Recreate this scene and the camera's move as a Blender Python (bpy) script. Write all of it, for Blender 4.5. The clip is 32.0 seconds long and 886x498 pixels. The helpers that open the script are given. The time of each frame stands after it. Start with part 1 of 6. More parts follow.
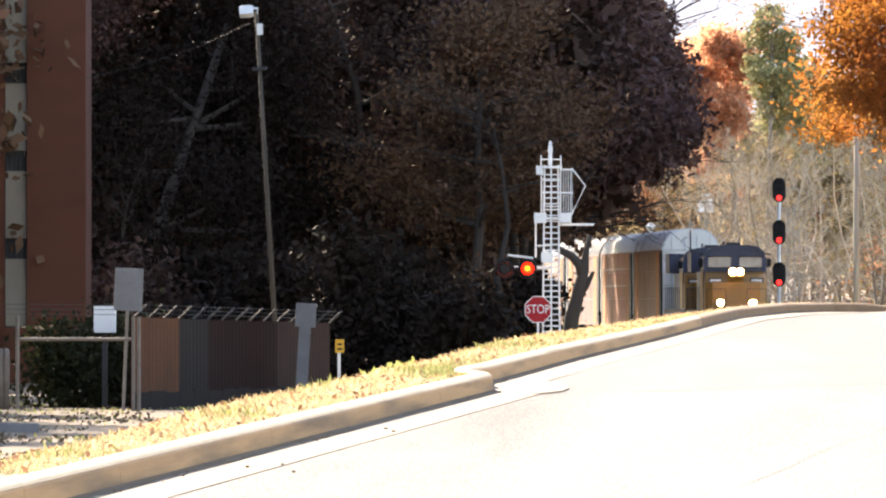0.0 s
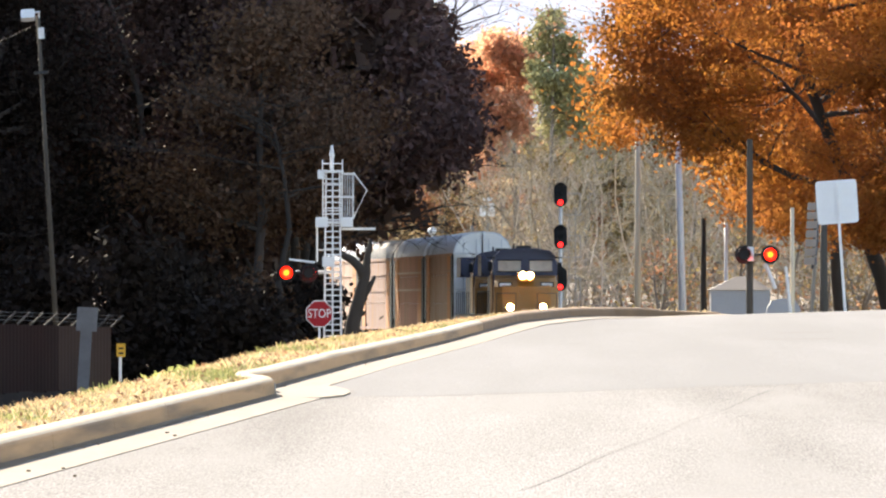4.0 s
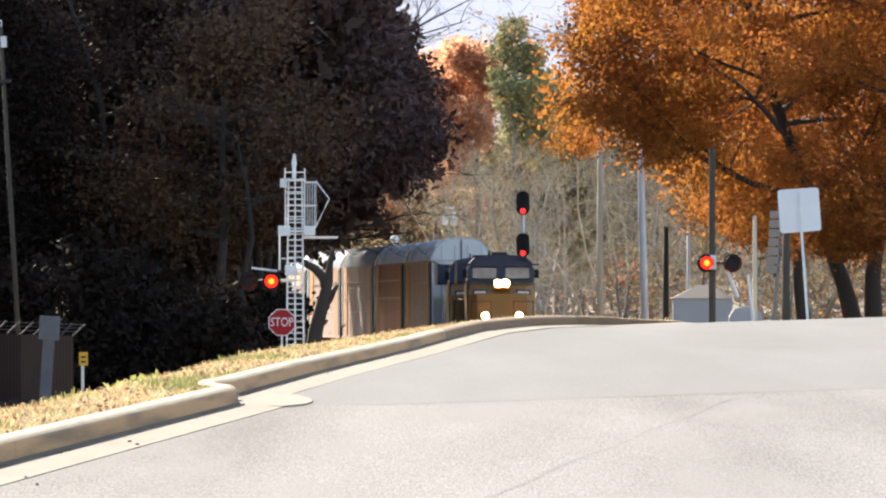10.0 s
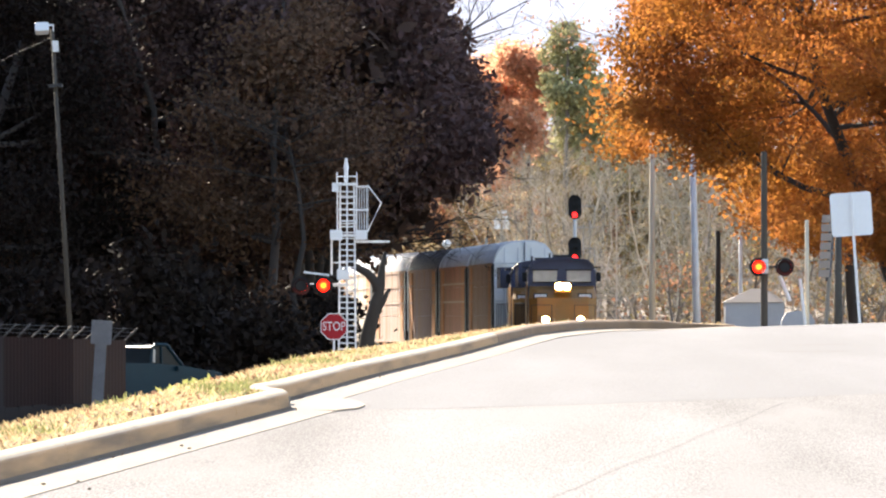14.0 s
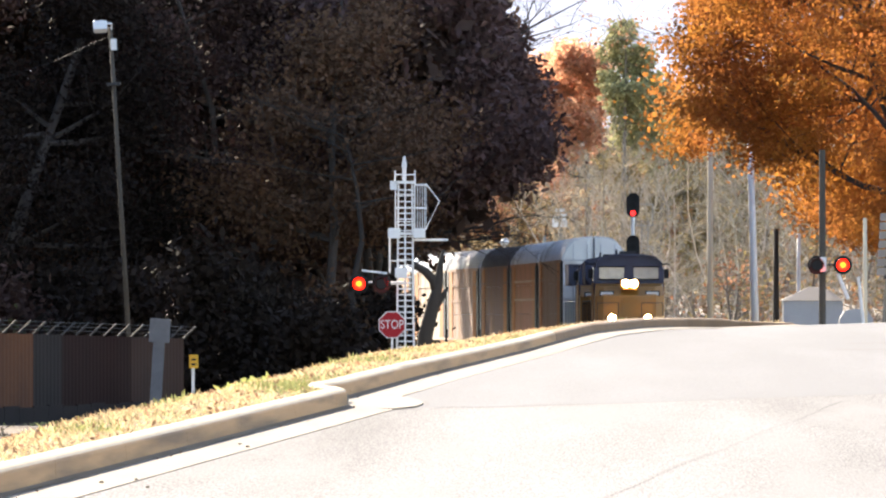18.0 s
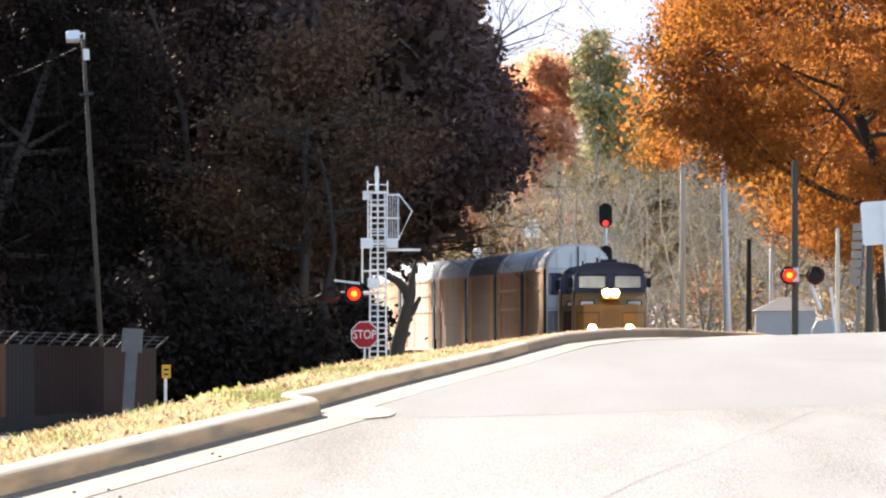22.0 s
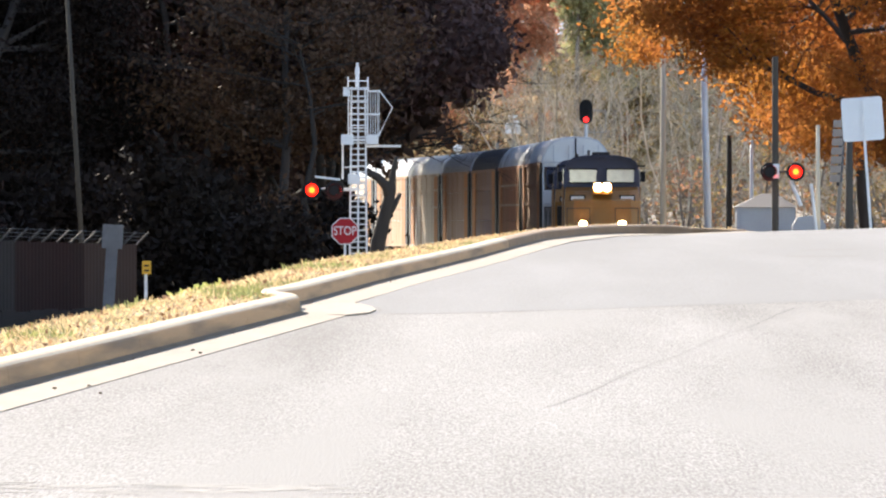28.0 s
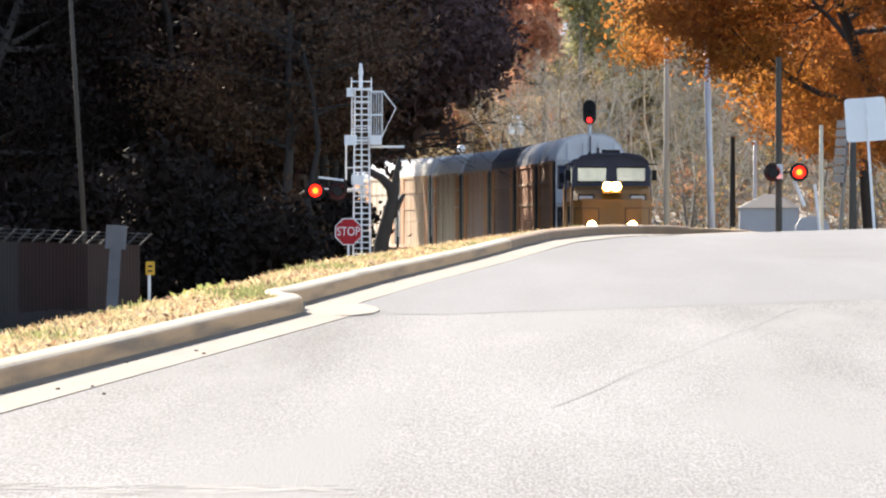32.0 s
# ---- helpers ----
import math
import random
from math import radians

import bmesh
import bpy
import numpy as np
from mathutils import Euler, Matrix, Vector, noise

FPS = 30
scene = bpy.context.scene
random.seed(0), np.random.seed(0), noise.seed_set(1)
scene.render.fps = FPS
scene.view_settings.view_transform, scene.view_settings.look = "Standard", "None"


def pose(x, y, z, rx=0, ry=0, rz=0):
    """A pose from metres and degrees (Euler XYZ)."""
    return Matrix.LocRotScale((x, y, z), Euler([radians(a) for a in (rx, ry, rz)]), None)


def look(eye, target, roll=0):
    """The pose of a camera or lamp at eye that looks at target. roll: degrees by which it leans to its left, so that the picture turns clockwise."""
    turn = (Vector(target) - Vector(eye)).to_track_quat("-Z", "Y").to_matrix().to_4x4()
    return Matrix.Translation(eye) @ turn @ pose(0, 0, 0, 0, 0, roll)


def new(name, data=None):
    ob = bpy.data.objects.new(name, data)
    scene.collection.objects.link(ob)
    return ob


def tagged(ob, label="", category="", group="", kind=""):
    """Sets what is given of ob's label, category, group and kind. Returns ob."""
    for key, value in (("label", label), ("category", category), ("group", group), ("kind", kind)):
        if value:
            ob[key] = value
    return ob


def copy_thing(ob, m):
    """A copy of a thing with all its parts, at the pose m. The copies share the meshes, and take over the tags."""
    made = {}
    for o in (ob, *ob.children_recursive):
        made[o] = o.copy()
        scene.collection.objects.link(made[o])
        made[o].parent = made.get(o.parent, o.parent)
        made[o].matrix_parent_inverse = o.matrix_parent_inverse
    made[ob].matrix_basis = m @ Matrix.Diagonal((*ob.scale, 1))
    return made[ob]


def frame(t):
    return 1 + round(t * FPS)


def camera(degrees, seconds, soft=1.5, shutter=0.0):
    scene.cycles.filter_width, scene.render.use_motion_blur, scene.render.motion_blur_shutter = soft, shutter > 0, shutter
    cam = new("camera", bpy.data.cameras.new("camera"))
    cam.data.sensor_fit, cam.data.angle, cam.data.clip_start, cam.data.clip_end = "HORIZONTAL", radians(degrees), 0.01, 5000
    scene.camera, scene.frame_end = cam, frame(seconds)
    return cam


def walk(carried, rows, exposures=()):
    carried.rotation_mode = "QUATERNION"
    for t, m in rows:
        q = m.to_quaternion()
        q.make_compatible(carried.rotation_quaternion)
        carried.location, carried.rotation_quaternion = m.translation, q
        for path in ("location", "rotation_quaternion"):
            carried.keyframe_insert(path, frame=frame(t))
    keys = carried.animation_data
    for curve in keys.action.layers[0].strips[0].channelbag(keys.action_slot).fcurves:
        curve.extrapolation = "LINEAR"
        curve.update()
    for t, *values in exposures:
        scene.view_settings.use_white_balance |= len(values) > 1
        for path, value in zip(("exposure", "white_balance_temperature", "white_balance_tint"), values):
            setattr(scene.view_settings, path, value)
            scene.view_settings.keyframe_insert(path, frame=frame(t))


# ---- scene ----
# Plan: the eye stands at the origin of the road, +y leads to the level crossing, x to its right side.
# Depths d in the plan are counted in strides of DEEP metres along y; x and z are metres.
DEEP = 1.8


def spot(x, d, z, rx=0, ry=0, rz=0):
    """A pose at x and z in metres and the plan's depth d."""
    return pose(x, DEEP * d, z, rx, ry, rz)


EYE = (0.0, 0.0, 1.87)
cam = camera(5.007, 32.0, soft=2.2)
PATH = [
    (0.0, -1.4846, 0.2955, -0.013), (0.5, -1.7873, 0.4214, -0.030), (1.0, -1.8225, 0.4578, -0.026), (1.5, -1.0825, 0.3766, 0.018),
    (2.0, -1.0060, 0.3626, 0.007), (2.5, -0.9186, 0.3638, 0.008), (3.0, -0.5986, 0.3361, 0.022), (3.5, -0.3491, 0.2971, 0.027),
    (4.0, -0.2485, 0.3201, 0.033), (4.5, -0.1522, 0.3730, 0.023), (6.5, 0.0789, 0.3308, 0.034), (7.0, 0.0579, 0.3837, 0.012),
    (7.5, 0.0258, 0.3747, 0.011), (8.0, 0.0918, 0.3733, 0.027), (8.5, 0.0824, 0.3630, 0.005), (9.0, -0.0002, 0.3320, -0.002),
    (9.5, -0.0496, 0.3431, 0.007), (10.0, -0.0363, 0.3683, 0.011), (10.5, 0.0248, 0.3830, 0.003), (11.0, -0.0239, 0.3735, 0.019),
    (11.5, -0.0208, 0.3737, 0.008), (12.0, 0.0218, 0.3800, -0.006), (12.5, -0.1073, 0.3958, -0.011), (13.0, -0.2026, 0.3982, -0.014),
    (13.5, -0.2064, 0.3897, -0.009), (14.0, -0.3305, 0.3917, -0.022), (14.5, -0.3999, 0.3902, -0.029), (15.0, -0.4727, 0.3958, -0.035),
    (15.5, -0.5083, 0.3872, -0.037), (17.5, -0.6004, 0.3892, -0.042), (18.0, -0.6592, 0.3816, -0.029), (18.5, -0.5822, 0.3605, -0.006),
    (19.0, -0.4237, 0.4234, -0.002), (19.5, -0.3981, 0.4490, -0.017), (20.0, -0.3232, 0.4375, 0.009), (20.5, -0.2288, 0.4354, 0.012),
    (21.0, -0.2256, 0.4326, 0.002), (21.5, -0.3822, 0.4326, -0.012), (22.0, -0.5041, 0.4387, -0.007), (22.5, -0.5061, 0.4435, -0.014),
    (23.0, -0.3249, 0.3137, 0.025), (23.5, -0.3247, 0.0074, 0.036), (24.0, -0.3651, -0.0651, 0.035), (24.5, -0.4424, -0.1069, 0.040),
    (25.0, -0.3872, -0.1026, 0.042), (25.5, -0.4171, -0.1375, 0.031), (27.5, -0.3934, -0.1478, 0.023), (28.0, -0.3929, -0.1478, 0.022),
    (28.5, -0.3881, -0.1468, 0.009), (29.0, -0.3911, -0.1521, 0.017), (29.5, -0.3935, -0.1522, 0.008), (30.0, -0.4060, -0.1424, 0.015),
    (30.5, -0.4083, -0.1445, 0.015), (31.0, -0.3963, -0.1406, 0.005), (31.5, -0.3997, -0.1369, -0.001), (32.0, -0.4124, -0.1447, 0.007)]
# seconds, stops, kelvin, tint
EXPOSURES = [(0.0, 2.15, 7900, 15), (0.5, 2.50, 7900, 15), (1.0, 2.95, 7900, 15), (2.5, 2.50, 7550, 15), (3.5, 2.03, 7550, 13), (4.5, 1.72, 7550, 11), (9.0, 1.60, 7350, 11), (10.0, 1.63, 7350, 11),
             (11.0, 1.83, 7350, 12), (14.0, 1.95, 7350, 13), (19.0, 1.97, 7350, 13), (22.5, 1.90, 7350, 13), (24.0, 1.80, 7050, 12), (32.0, 1.75, 7050, 12)]
walk(cam, [(t, pose(*EYE, 90 + tilt, -lean, -turn)) for t, turn, tilt, lean in PATH], EXPOSURES)

# ---- light ----
SUN_TO = Vector((-0.42, 1.04, 0.66)).normalized()
world = bpy.data.worlds.new("sky")
scene.world = world
world.use_nodes = True
wn = world.node_tree
sky = wn.nodes.new("ShaderNodeTexSky")
sky.sky_type, sky.sun_disc = "NISHITA", False
sky.air_density, sky.dust_density, sky.ozone_density = 0.8, 0.2, 1.0
sky.sun_elevation = math.asin(SUN_TO.z)
sky.sun_rotation = math.atan2(SUN_TO.x, SUN_TO.y)
wn.links.new(sky.outputs[0], wn.nodes["Background"].inputs[0])
wn.nodes["Background"].inputs[1].default_value = 0.13
sun = new("sun", bpy.data.lights.new("sun", "SUN"))
sun.data.energy, sun.data.angle, sun.data.color = 4.2, radians(0.53), (1.0, 0.93, 0.82)
sun.matrix_basis = look((-60, 30, 60), Vector((-60, 30, 60)) - SUN_TO)

# ---- materials ----
def rgb(c):
    return (*c, 1.0)


def mat(name, a, b=None, rough=0.75, metal=0.0, coarse=1.2, fine=14.0, bump=0.15, vary=0.0, stretch=(1, 1, 1), dirt=None, dirt_scale=0.6, dirt_at=0.62, spec=0.5, grain=0.55):
    """Two colours mixed by noise at two scales, with fine relief; vary changes the value from object to object or leaf to leaf."""
    m = bpy.data.materials.new(name)
    m.use_nodes = True
    t = m.node_tree
    n, ln = t.nodes, t.links
    bsdf = n["Principled BSDF"]
    bsdf.inputs["Roughness"].default_value = rough
    bsdf.inputs["Metallic"].default_value = metal
    bsdf.inputs["Specular IOR Level"].default_value = spec
    co = n.new("ShaderNodeTexCoord")
    mp = n.new("ShaderNodeMapping")
    mp.inputs["Scale"].default_value = stretch
    ln.new(co.outputs["Object"], mp.inputs[0])
    big, small = n.new("ShaderNodeTexNoise"), n.new("ShaderNodeTexNoise")
    for node, s, d in ((big, coarse, 4), (small, fine, 3)):
        node.inputs["Scale"].default_value, node.inputs["Detail"].default_value = s, d
        ln.new(mp.outputs[0], node.inputs["Vector"])
    add = n.new("ShaderNodeMath")
    add.operation = "MULTIPLY_ADD"
    ln.new(small.outputs[0], add.inputs[0])
    add.inputs[1].default_value = grain
    half = n.new("ShaderNodeMath")
    half.operation = "MULTIPLY_ADD"
    ln.new(big.outputs[0], half.inputs[0])
    half.inputs[1].default_value, half.inputs[2].default_value = 1.3, -0.42 - 0.5 * (grain - 0.55)
    ln.new(half.outputs[0], add.inputs[2])
    mix = n.new("ShaderNodeMix")
    mix.data_type = "RGBA"
    mix.inputs[6].default_value, mix.inputs[7].default_value = rgb(a), rgb(b or [c * 0.7 for c in a])
    ln.new(add.outputs[0], mix.inputs[0])
    col = mix.outputs[2]
    if dirt:
        st = n.new("ShaderNodeTexNoise")
        st.inputs["Scale"].default_value, st.inputs["Detail"].default_value = dirt_scale, 6
        ln.new(mp.outputs[0], st.inputs["Vector"])
        ramp = n.new("ShaderNodeMapRange")
        ramp.inputs[1].default_value, ramp.inputs[2].default_value = dirt_at - 0.12, dirt_at + 0.08
        ln.new(st.outputs[0], ramp.inputs[0])
        md = n.new("ShaderNodeMix")
        md.data_type = "RGBA"
        ln.new(ramp.outputs[0], md.inputs[0])
        ln.new(col, md.inputs[6])
        md.inputs[7].default_value = rgb(dirt)
        col = md.outputs[2]
    if vary:
        oi, geo = n.new("ShaderNodeObjectInfo"), n.new("ShaderNodeNewGeometry")
        sm = n.new("ShaderNodeMath")
        sm.operation = "ADD"
        ln.new(oi.outputs["Random"], sm.inputs[0])
        ln.new(geo.outputs["Random Per Island"], sm.inputs[1])
        fr = n.new("ShaderNodeMath")
        fr.operation = "FRACT"
        ln.new(sm.outputs[0], fr.inputs[0])
        mr = n.new("ShaderNodeMapRange")
        mr.inputs[3].default_value, mr.inputs[4].default_value = 1 - vary, 1 + vary
        ln.new(fr.outputs[0], mr.inputs[0])
        hs = n.new("ShaderNodeHueSaturation")
        ln.new(mr.outputs[0], hs.inputs["Value"])
        hv = n.new("ShaderNodeMapRange")
        hv.inputs[3].default_value, hv.inputs[4].default_value = 0.5 - 0.035 * vary, 0.5 + 0.035 * vary
        ln.new(oi.outputs["Random"], hv.inputs[0])
        ln.new(hv.outputs[0], hs.inputs["Hue"])
        ln.new(col, hs.inputs["Color"])
        col = hs.outputs[0]
    ln.new(col, bsdf.inputs["Base Color"])
    if bump:
        bp = n.new("ShaderNodeBump")
        bp.inputs["Strength"].default_value, bp.inputs["Distance"].default_value = bump, 0.02
        ln.new(add.outputs[0], bp.inputs["Height"])
        ln.new(bp.outputs[0], bsdf.inputs["Normal"])
    return m


def leafy(name, a, b, vary=0.45, glow=0.35, third=None):
    """Leaves: a diffuse sheet that lets part of the light through; third: the colour of some of the boughs."""
    m = mat(name, a, b, rough=0.7, coarse=0.35, fine=3.0, bump=0, vary=vary, dirt=third, dirt_scale=0.33, dirt_at=0.55)
    t = m.node_tree
    bsdf, out = t.nodes["Principled BSDF"], t.nodes["Material Output"]
    bsdf.inputs["Specular IOR Level"].default_value = 0.06
    tr, mx = t.nodes.new("ShaderNodeBsdfTranslucent"), t.nodes.new("ShaderNodeMixShader")
    src = bsdf.inputs["Base Color"].links[0].from_socket
    t.links.new(src, tr.inputs[0])
    mx.inputs[0].default_value = glow
    t.links.new(bsdf.outputs[0], mx.inputs[1])
    t.links.new(tr.outputs[0], mx.inputs[2])
    t.links.new(mx.outputs[0], out.inputs[0])
    return m


def lit(name, colour, strength):
    m = bpy.data.materials.new(name)
    m.use_nodes = True
    b = m.node_tree.nodes["Principled BSDF"]
    b.inputs["Base Color"].default_value = rgb([c * 0.5 for c in colour])
    b.inputs["Emission Color"].default_value = rgb(colour)
    b.inputs["Emission Strength"].default_value = strength
    return m


ASPHALT = mat("asphalt", (0.160, 0.161, 0.167), (0.084, 0.085, 0.088), grain=1.2, spec=0.2, rough=0.9, coarse=0.5, fine=55, bump=0.12, stretch=(1, 0.06, 1), dirt=(0.119, 0.120, 0.125), dirt_scale=0.5, dirt_at=0.64)
OLD_ROAD = mat("worn_road", (0.228, 0.221, 0.217), (0.066, 0.0635, 0.0625), grain=2.1, spec=0.2, rough=0.9, coarse=0.5, fine=60, bump=0.15, stretch=(1, 0.06, 1), dirt=(0.156, 0.152, 0.149), dirt_scale=0.8, dirt_at=0.62)
CRACK = mat("crack_filler", (0.085, 0.082, 0.08), rough=0.9)
FAINT = mat("faint_seam", (0.200, 0.194, 0.190), (0.058, 0.056, 0.055), grain=2.1, spec=0.2, rough=0.9, coarse=0.5, fine=60, bump=0.15, stretch=(1, 0.06, 1))
TAR = mat("tar_smear", (0.175, 0.167, 0.158), (0.115, 0.11, 0.105), rough=0.85, coarse=0.8, fine=16, bump=0.4)
GUTTER = mat("gutter_concrete", (0.205, 0.162, 0.118), (0.145, 0.112, 0.078), rough=0.85, coarse=1.2, fine=16, bump=0.3, stretch=(1, 0.12, 1), dirt=(0.125, 0.10, 0.072), dirt_scale=1.6, dirt_at=0.66)
CONCRETE = mat("kerb_concrete", (0.55, 0.297, 0.125), (0.38, 0.20, 0.082), rough=0.85, coarse=1.6, fine=18, bump=0.35, stretch=(1, 0.05, 1.6), dirt=(0.20, 0.11, 0.05), dirt_scale=2.6, dirt_at=0.62)
KERB_TOP = mat("bare_kerb_top", (0.40, 0.32, 0.225), (0.29, 0.225, 0.15), rough=0.85, coarse=1.6, fine=18, bump=0.3, stretch=(1, 0.09, 1), dirt=(0.21, 0.165, 0.11), dirt_scale=2.2, dirt_at=0.64)
# earthy brown for litter and crest kerb; the kerb's shade is in the colour
SHADED_EARTH = mat("shaded_earthy_brown", (0.27, 0.145, 0.064), (0.16, 0.085, 0.038), rough=0.9, coarse=0.8, fine=14, bump=0.4)
SOIL = mat("soil_and_litter", (0.14, 0.095, 0.055), (0.075, 0.05, 0.03), rough=0.95, coarse=0.3, fine=6, bump=0.6)
TURF = mat("dry_turf", (0.48, 0.345, 0.195), (0.31, 0.215, 0.112), rough=0.95, coarse=0.8, fine=9, bump=0.8, dirt=(0.15, 0.15, 0.055), dirt_scale=0.55, dirt_at=0.56)
BLADE = leafy("dry_grass", (0.72, 0.53, 0.31), (0.52, 0.36, 0.195), vary=0.5)
BLADE_G = leafy("green_weeds", (0.24, 0.26, 0.10), (0.33, 0.31, 0.13), vary=0.4)
FALLEN = leafy("fallen_brown_leaves", (0.42, 0.24, 0.14), (0.27, 0.15, 0.085), vary=0.5, glow=0.2)
BLADE_W = leafy("leafy_weeds", (0.46, 0.46, 0.16), (0.34, 0.37, 0.12), vary=0.3)
BALLAST = mat("ballast", (0.25, 0.24, 0.23), (0.14, 0.13, 0.12), rough=0.95, coarse=2, fine=30, bump=1.0)
STEEL = mat("galvanised_steel", (0.80, 0.80, 0.80), (0.62, 0.62, 0.63), rough=0.5, metal=0.1, coarse=3, fine=30, bump=0.05)
DARK_STEEL = mat("dark_steel", (0.035, 0.035, 0.04), (0.02, 0.02, 0.022), rough=0.6, metal=0.2)
BLACK = mat("black_paint", (0.018, 0.018, 0.02), (0.01, 0.01, 0.011), rough=0.6, spec=0.25)
RUST = mat("rusty_steel", (0.24, 0.095, 0.035), (0.13, 0.055, 0.025), rough=0.85, coarse=2, fine=18)
NAVY = mat("navy_paint", (0.042, 0.052, 0.105), (0.028, 0.036, 0.075), rough=0.4, coarse=0.8, fine=9, bump=0.03)
YELLOW = mat("yellow_paint", (0.40, 0.18, 0.035), (0.28, 0.12, 0.024), rough=0.45, coarse=0.8, fine=9, bump=0.03, dirt=(0.30, 0.16, 0.05), dirt_scale=0.9, dirt_at=0.66)
GLASS = mat("window_glass", (0.42, 0.45, 0.50), (0.22, 0.24, 0.28), rough=0.1, metal=0.5, coarse=1.5, fine=5, bump=0)
DARK_GLASS = mat("dark_glass", (0.012, 0.018, 0.024), rough=0.15, bump=0, spec=0.15)
WHITE = mat("white_paint", (0.86, 0.86, 0.84), (0.76, 0.76, 0.75), rough=0.55, coarse=1.2, fine=12, bump=0.04, dirt=(0.55, 0.52, 0.48), dirt_scale=0.8, dirt_at=0.70)
SIGN_BACK = mat("sign_aluminium", (0.80, 0.81, 0.82), (0.70, 0.71, 0.72), rough=0.5, metal=0.0, bump=0.03)
SIGN_RED = mat("sign_red", (0.42, 0.012, 0.02), (0.32, 0.011, 0.018), spec=0.2, rough=0.45, bump=0.02)
SIGN_WHITE = mat("sign_white", (0.8, 0.78, 0.76), (0.7, 0.69, 0.67), rough=0.5, bump=0.02)
SIGN_YELLOW = mat("sign_yellow", (0.78, 0.42, 0.02), (0.62, 0.32, 0.02), rough=0.5, bump=0.02)
WOOD = mat("weathered_pole", (0.26, 0.235, 0.20), (0.15, 0.13, 0.105), rough=0.9, coarse=1.0, fine=10, bump=0.5, stretch=(6, 6, 0.5))
BARK = mat("grey_bark", (0.24, 0.20, 0.16), (0.12, 0.10, 0.08), rough=0.95, coarse=1.5, fine=9, bump=0.8, stretch=(3, 3, 0.6))
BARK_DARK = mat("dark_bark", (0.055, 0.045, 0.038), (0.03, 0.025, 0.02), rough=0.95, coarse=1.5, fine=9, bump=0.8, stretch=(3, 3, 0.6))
TWIG = mat("pale_twigs", (0.52, 0.43, 0.325), (0.30, 0.245, 0.18), rough=0.95, bump=0, vary=0.5)
# bark for the left wood, its shade put into the colour
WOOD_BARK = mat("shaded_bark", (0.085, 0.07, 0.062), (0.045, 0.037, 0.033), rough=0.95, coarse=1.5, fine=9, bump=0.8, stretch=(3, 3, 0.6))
LAMP_RED = lit("red_signal_light", (1.0, 0.02, 0.02), 1.3)
LAMP_FLASH = lit("flasher_light", (1.0, 0.012, 0.004), 1.5)
LAMP_CORE = lit("flasher_core", (1.0, 0.13, 0.01), 2.2)
LAMP_HEAD = lit("headlight", (1.0, 0.68, 0.30), 16.0)

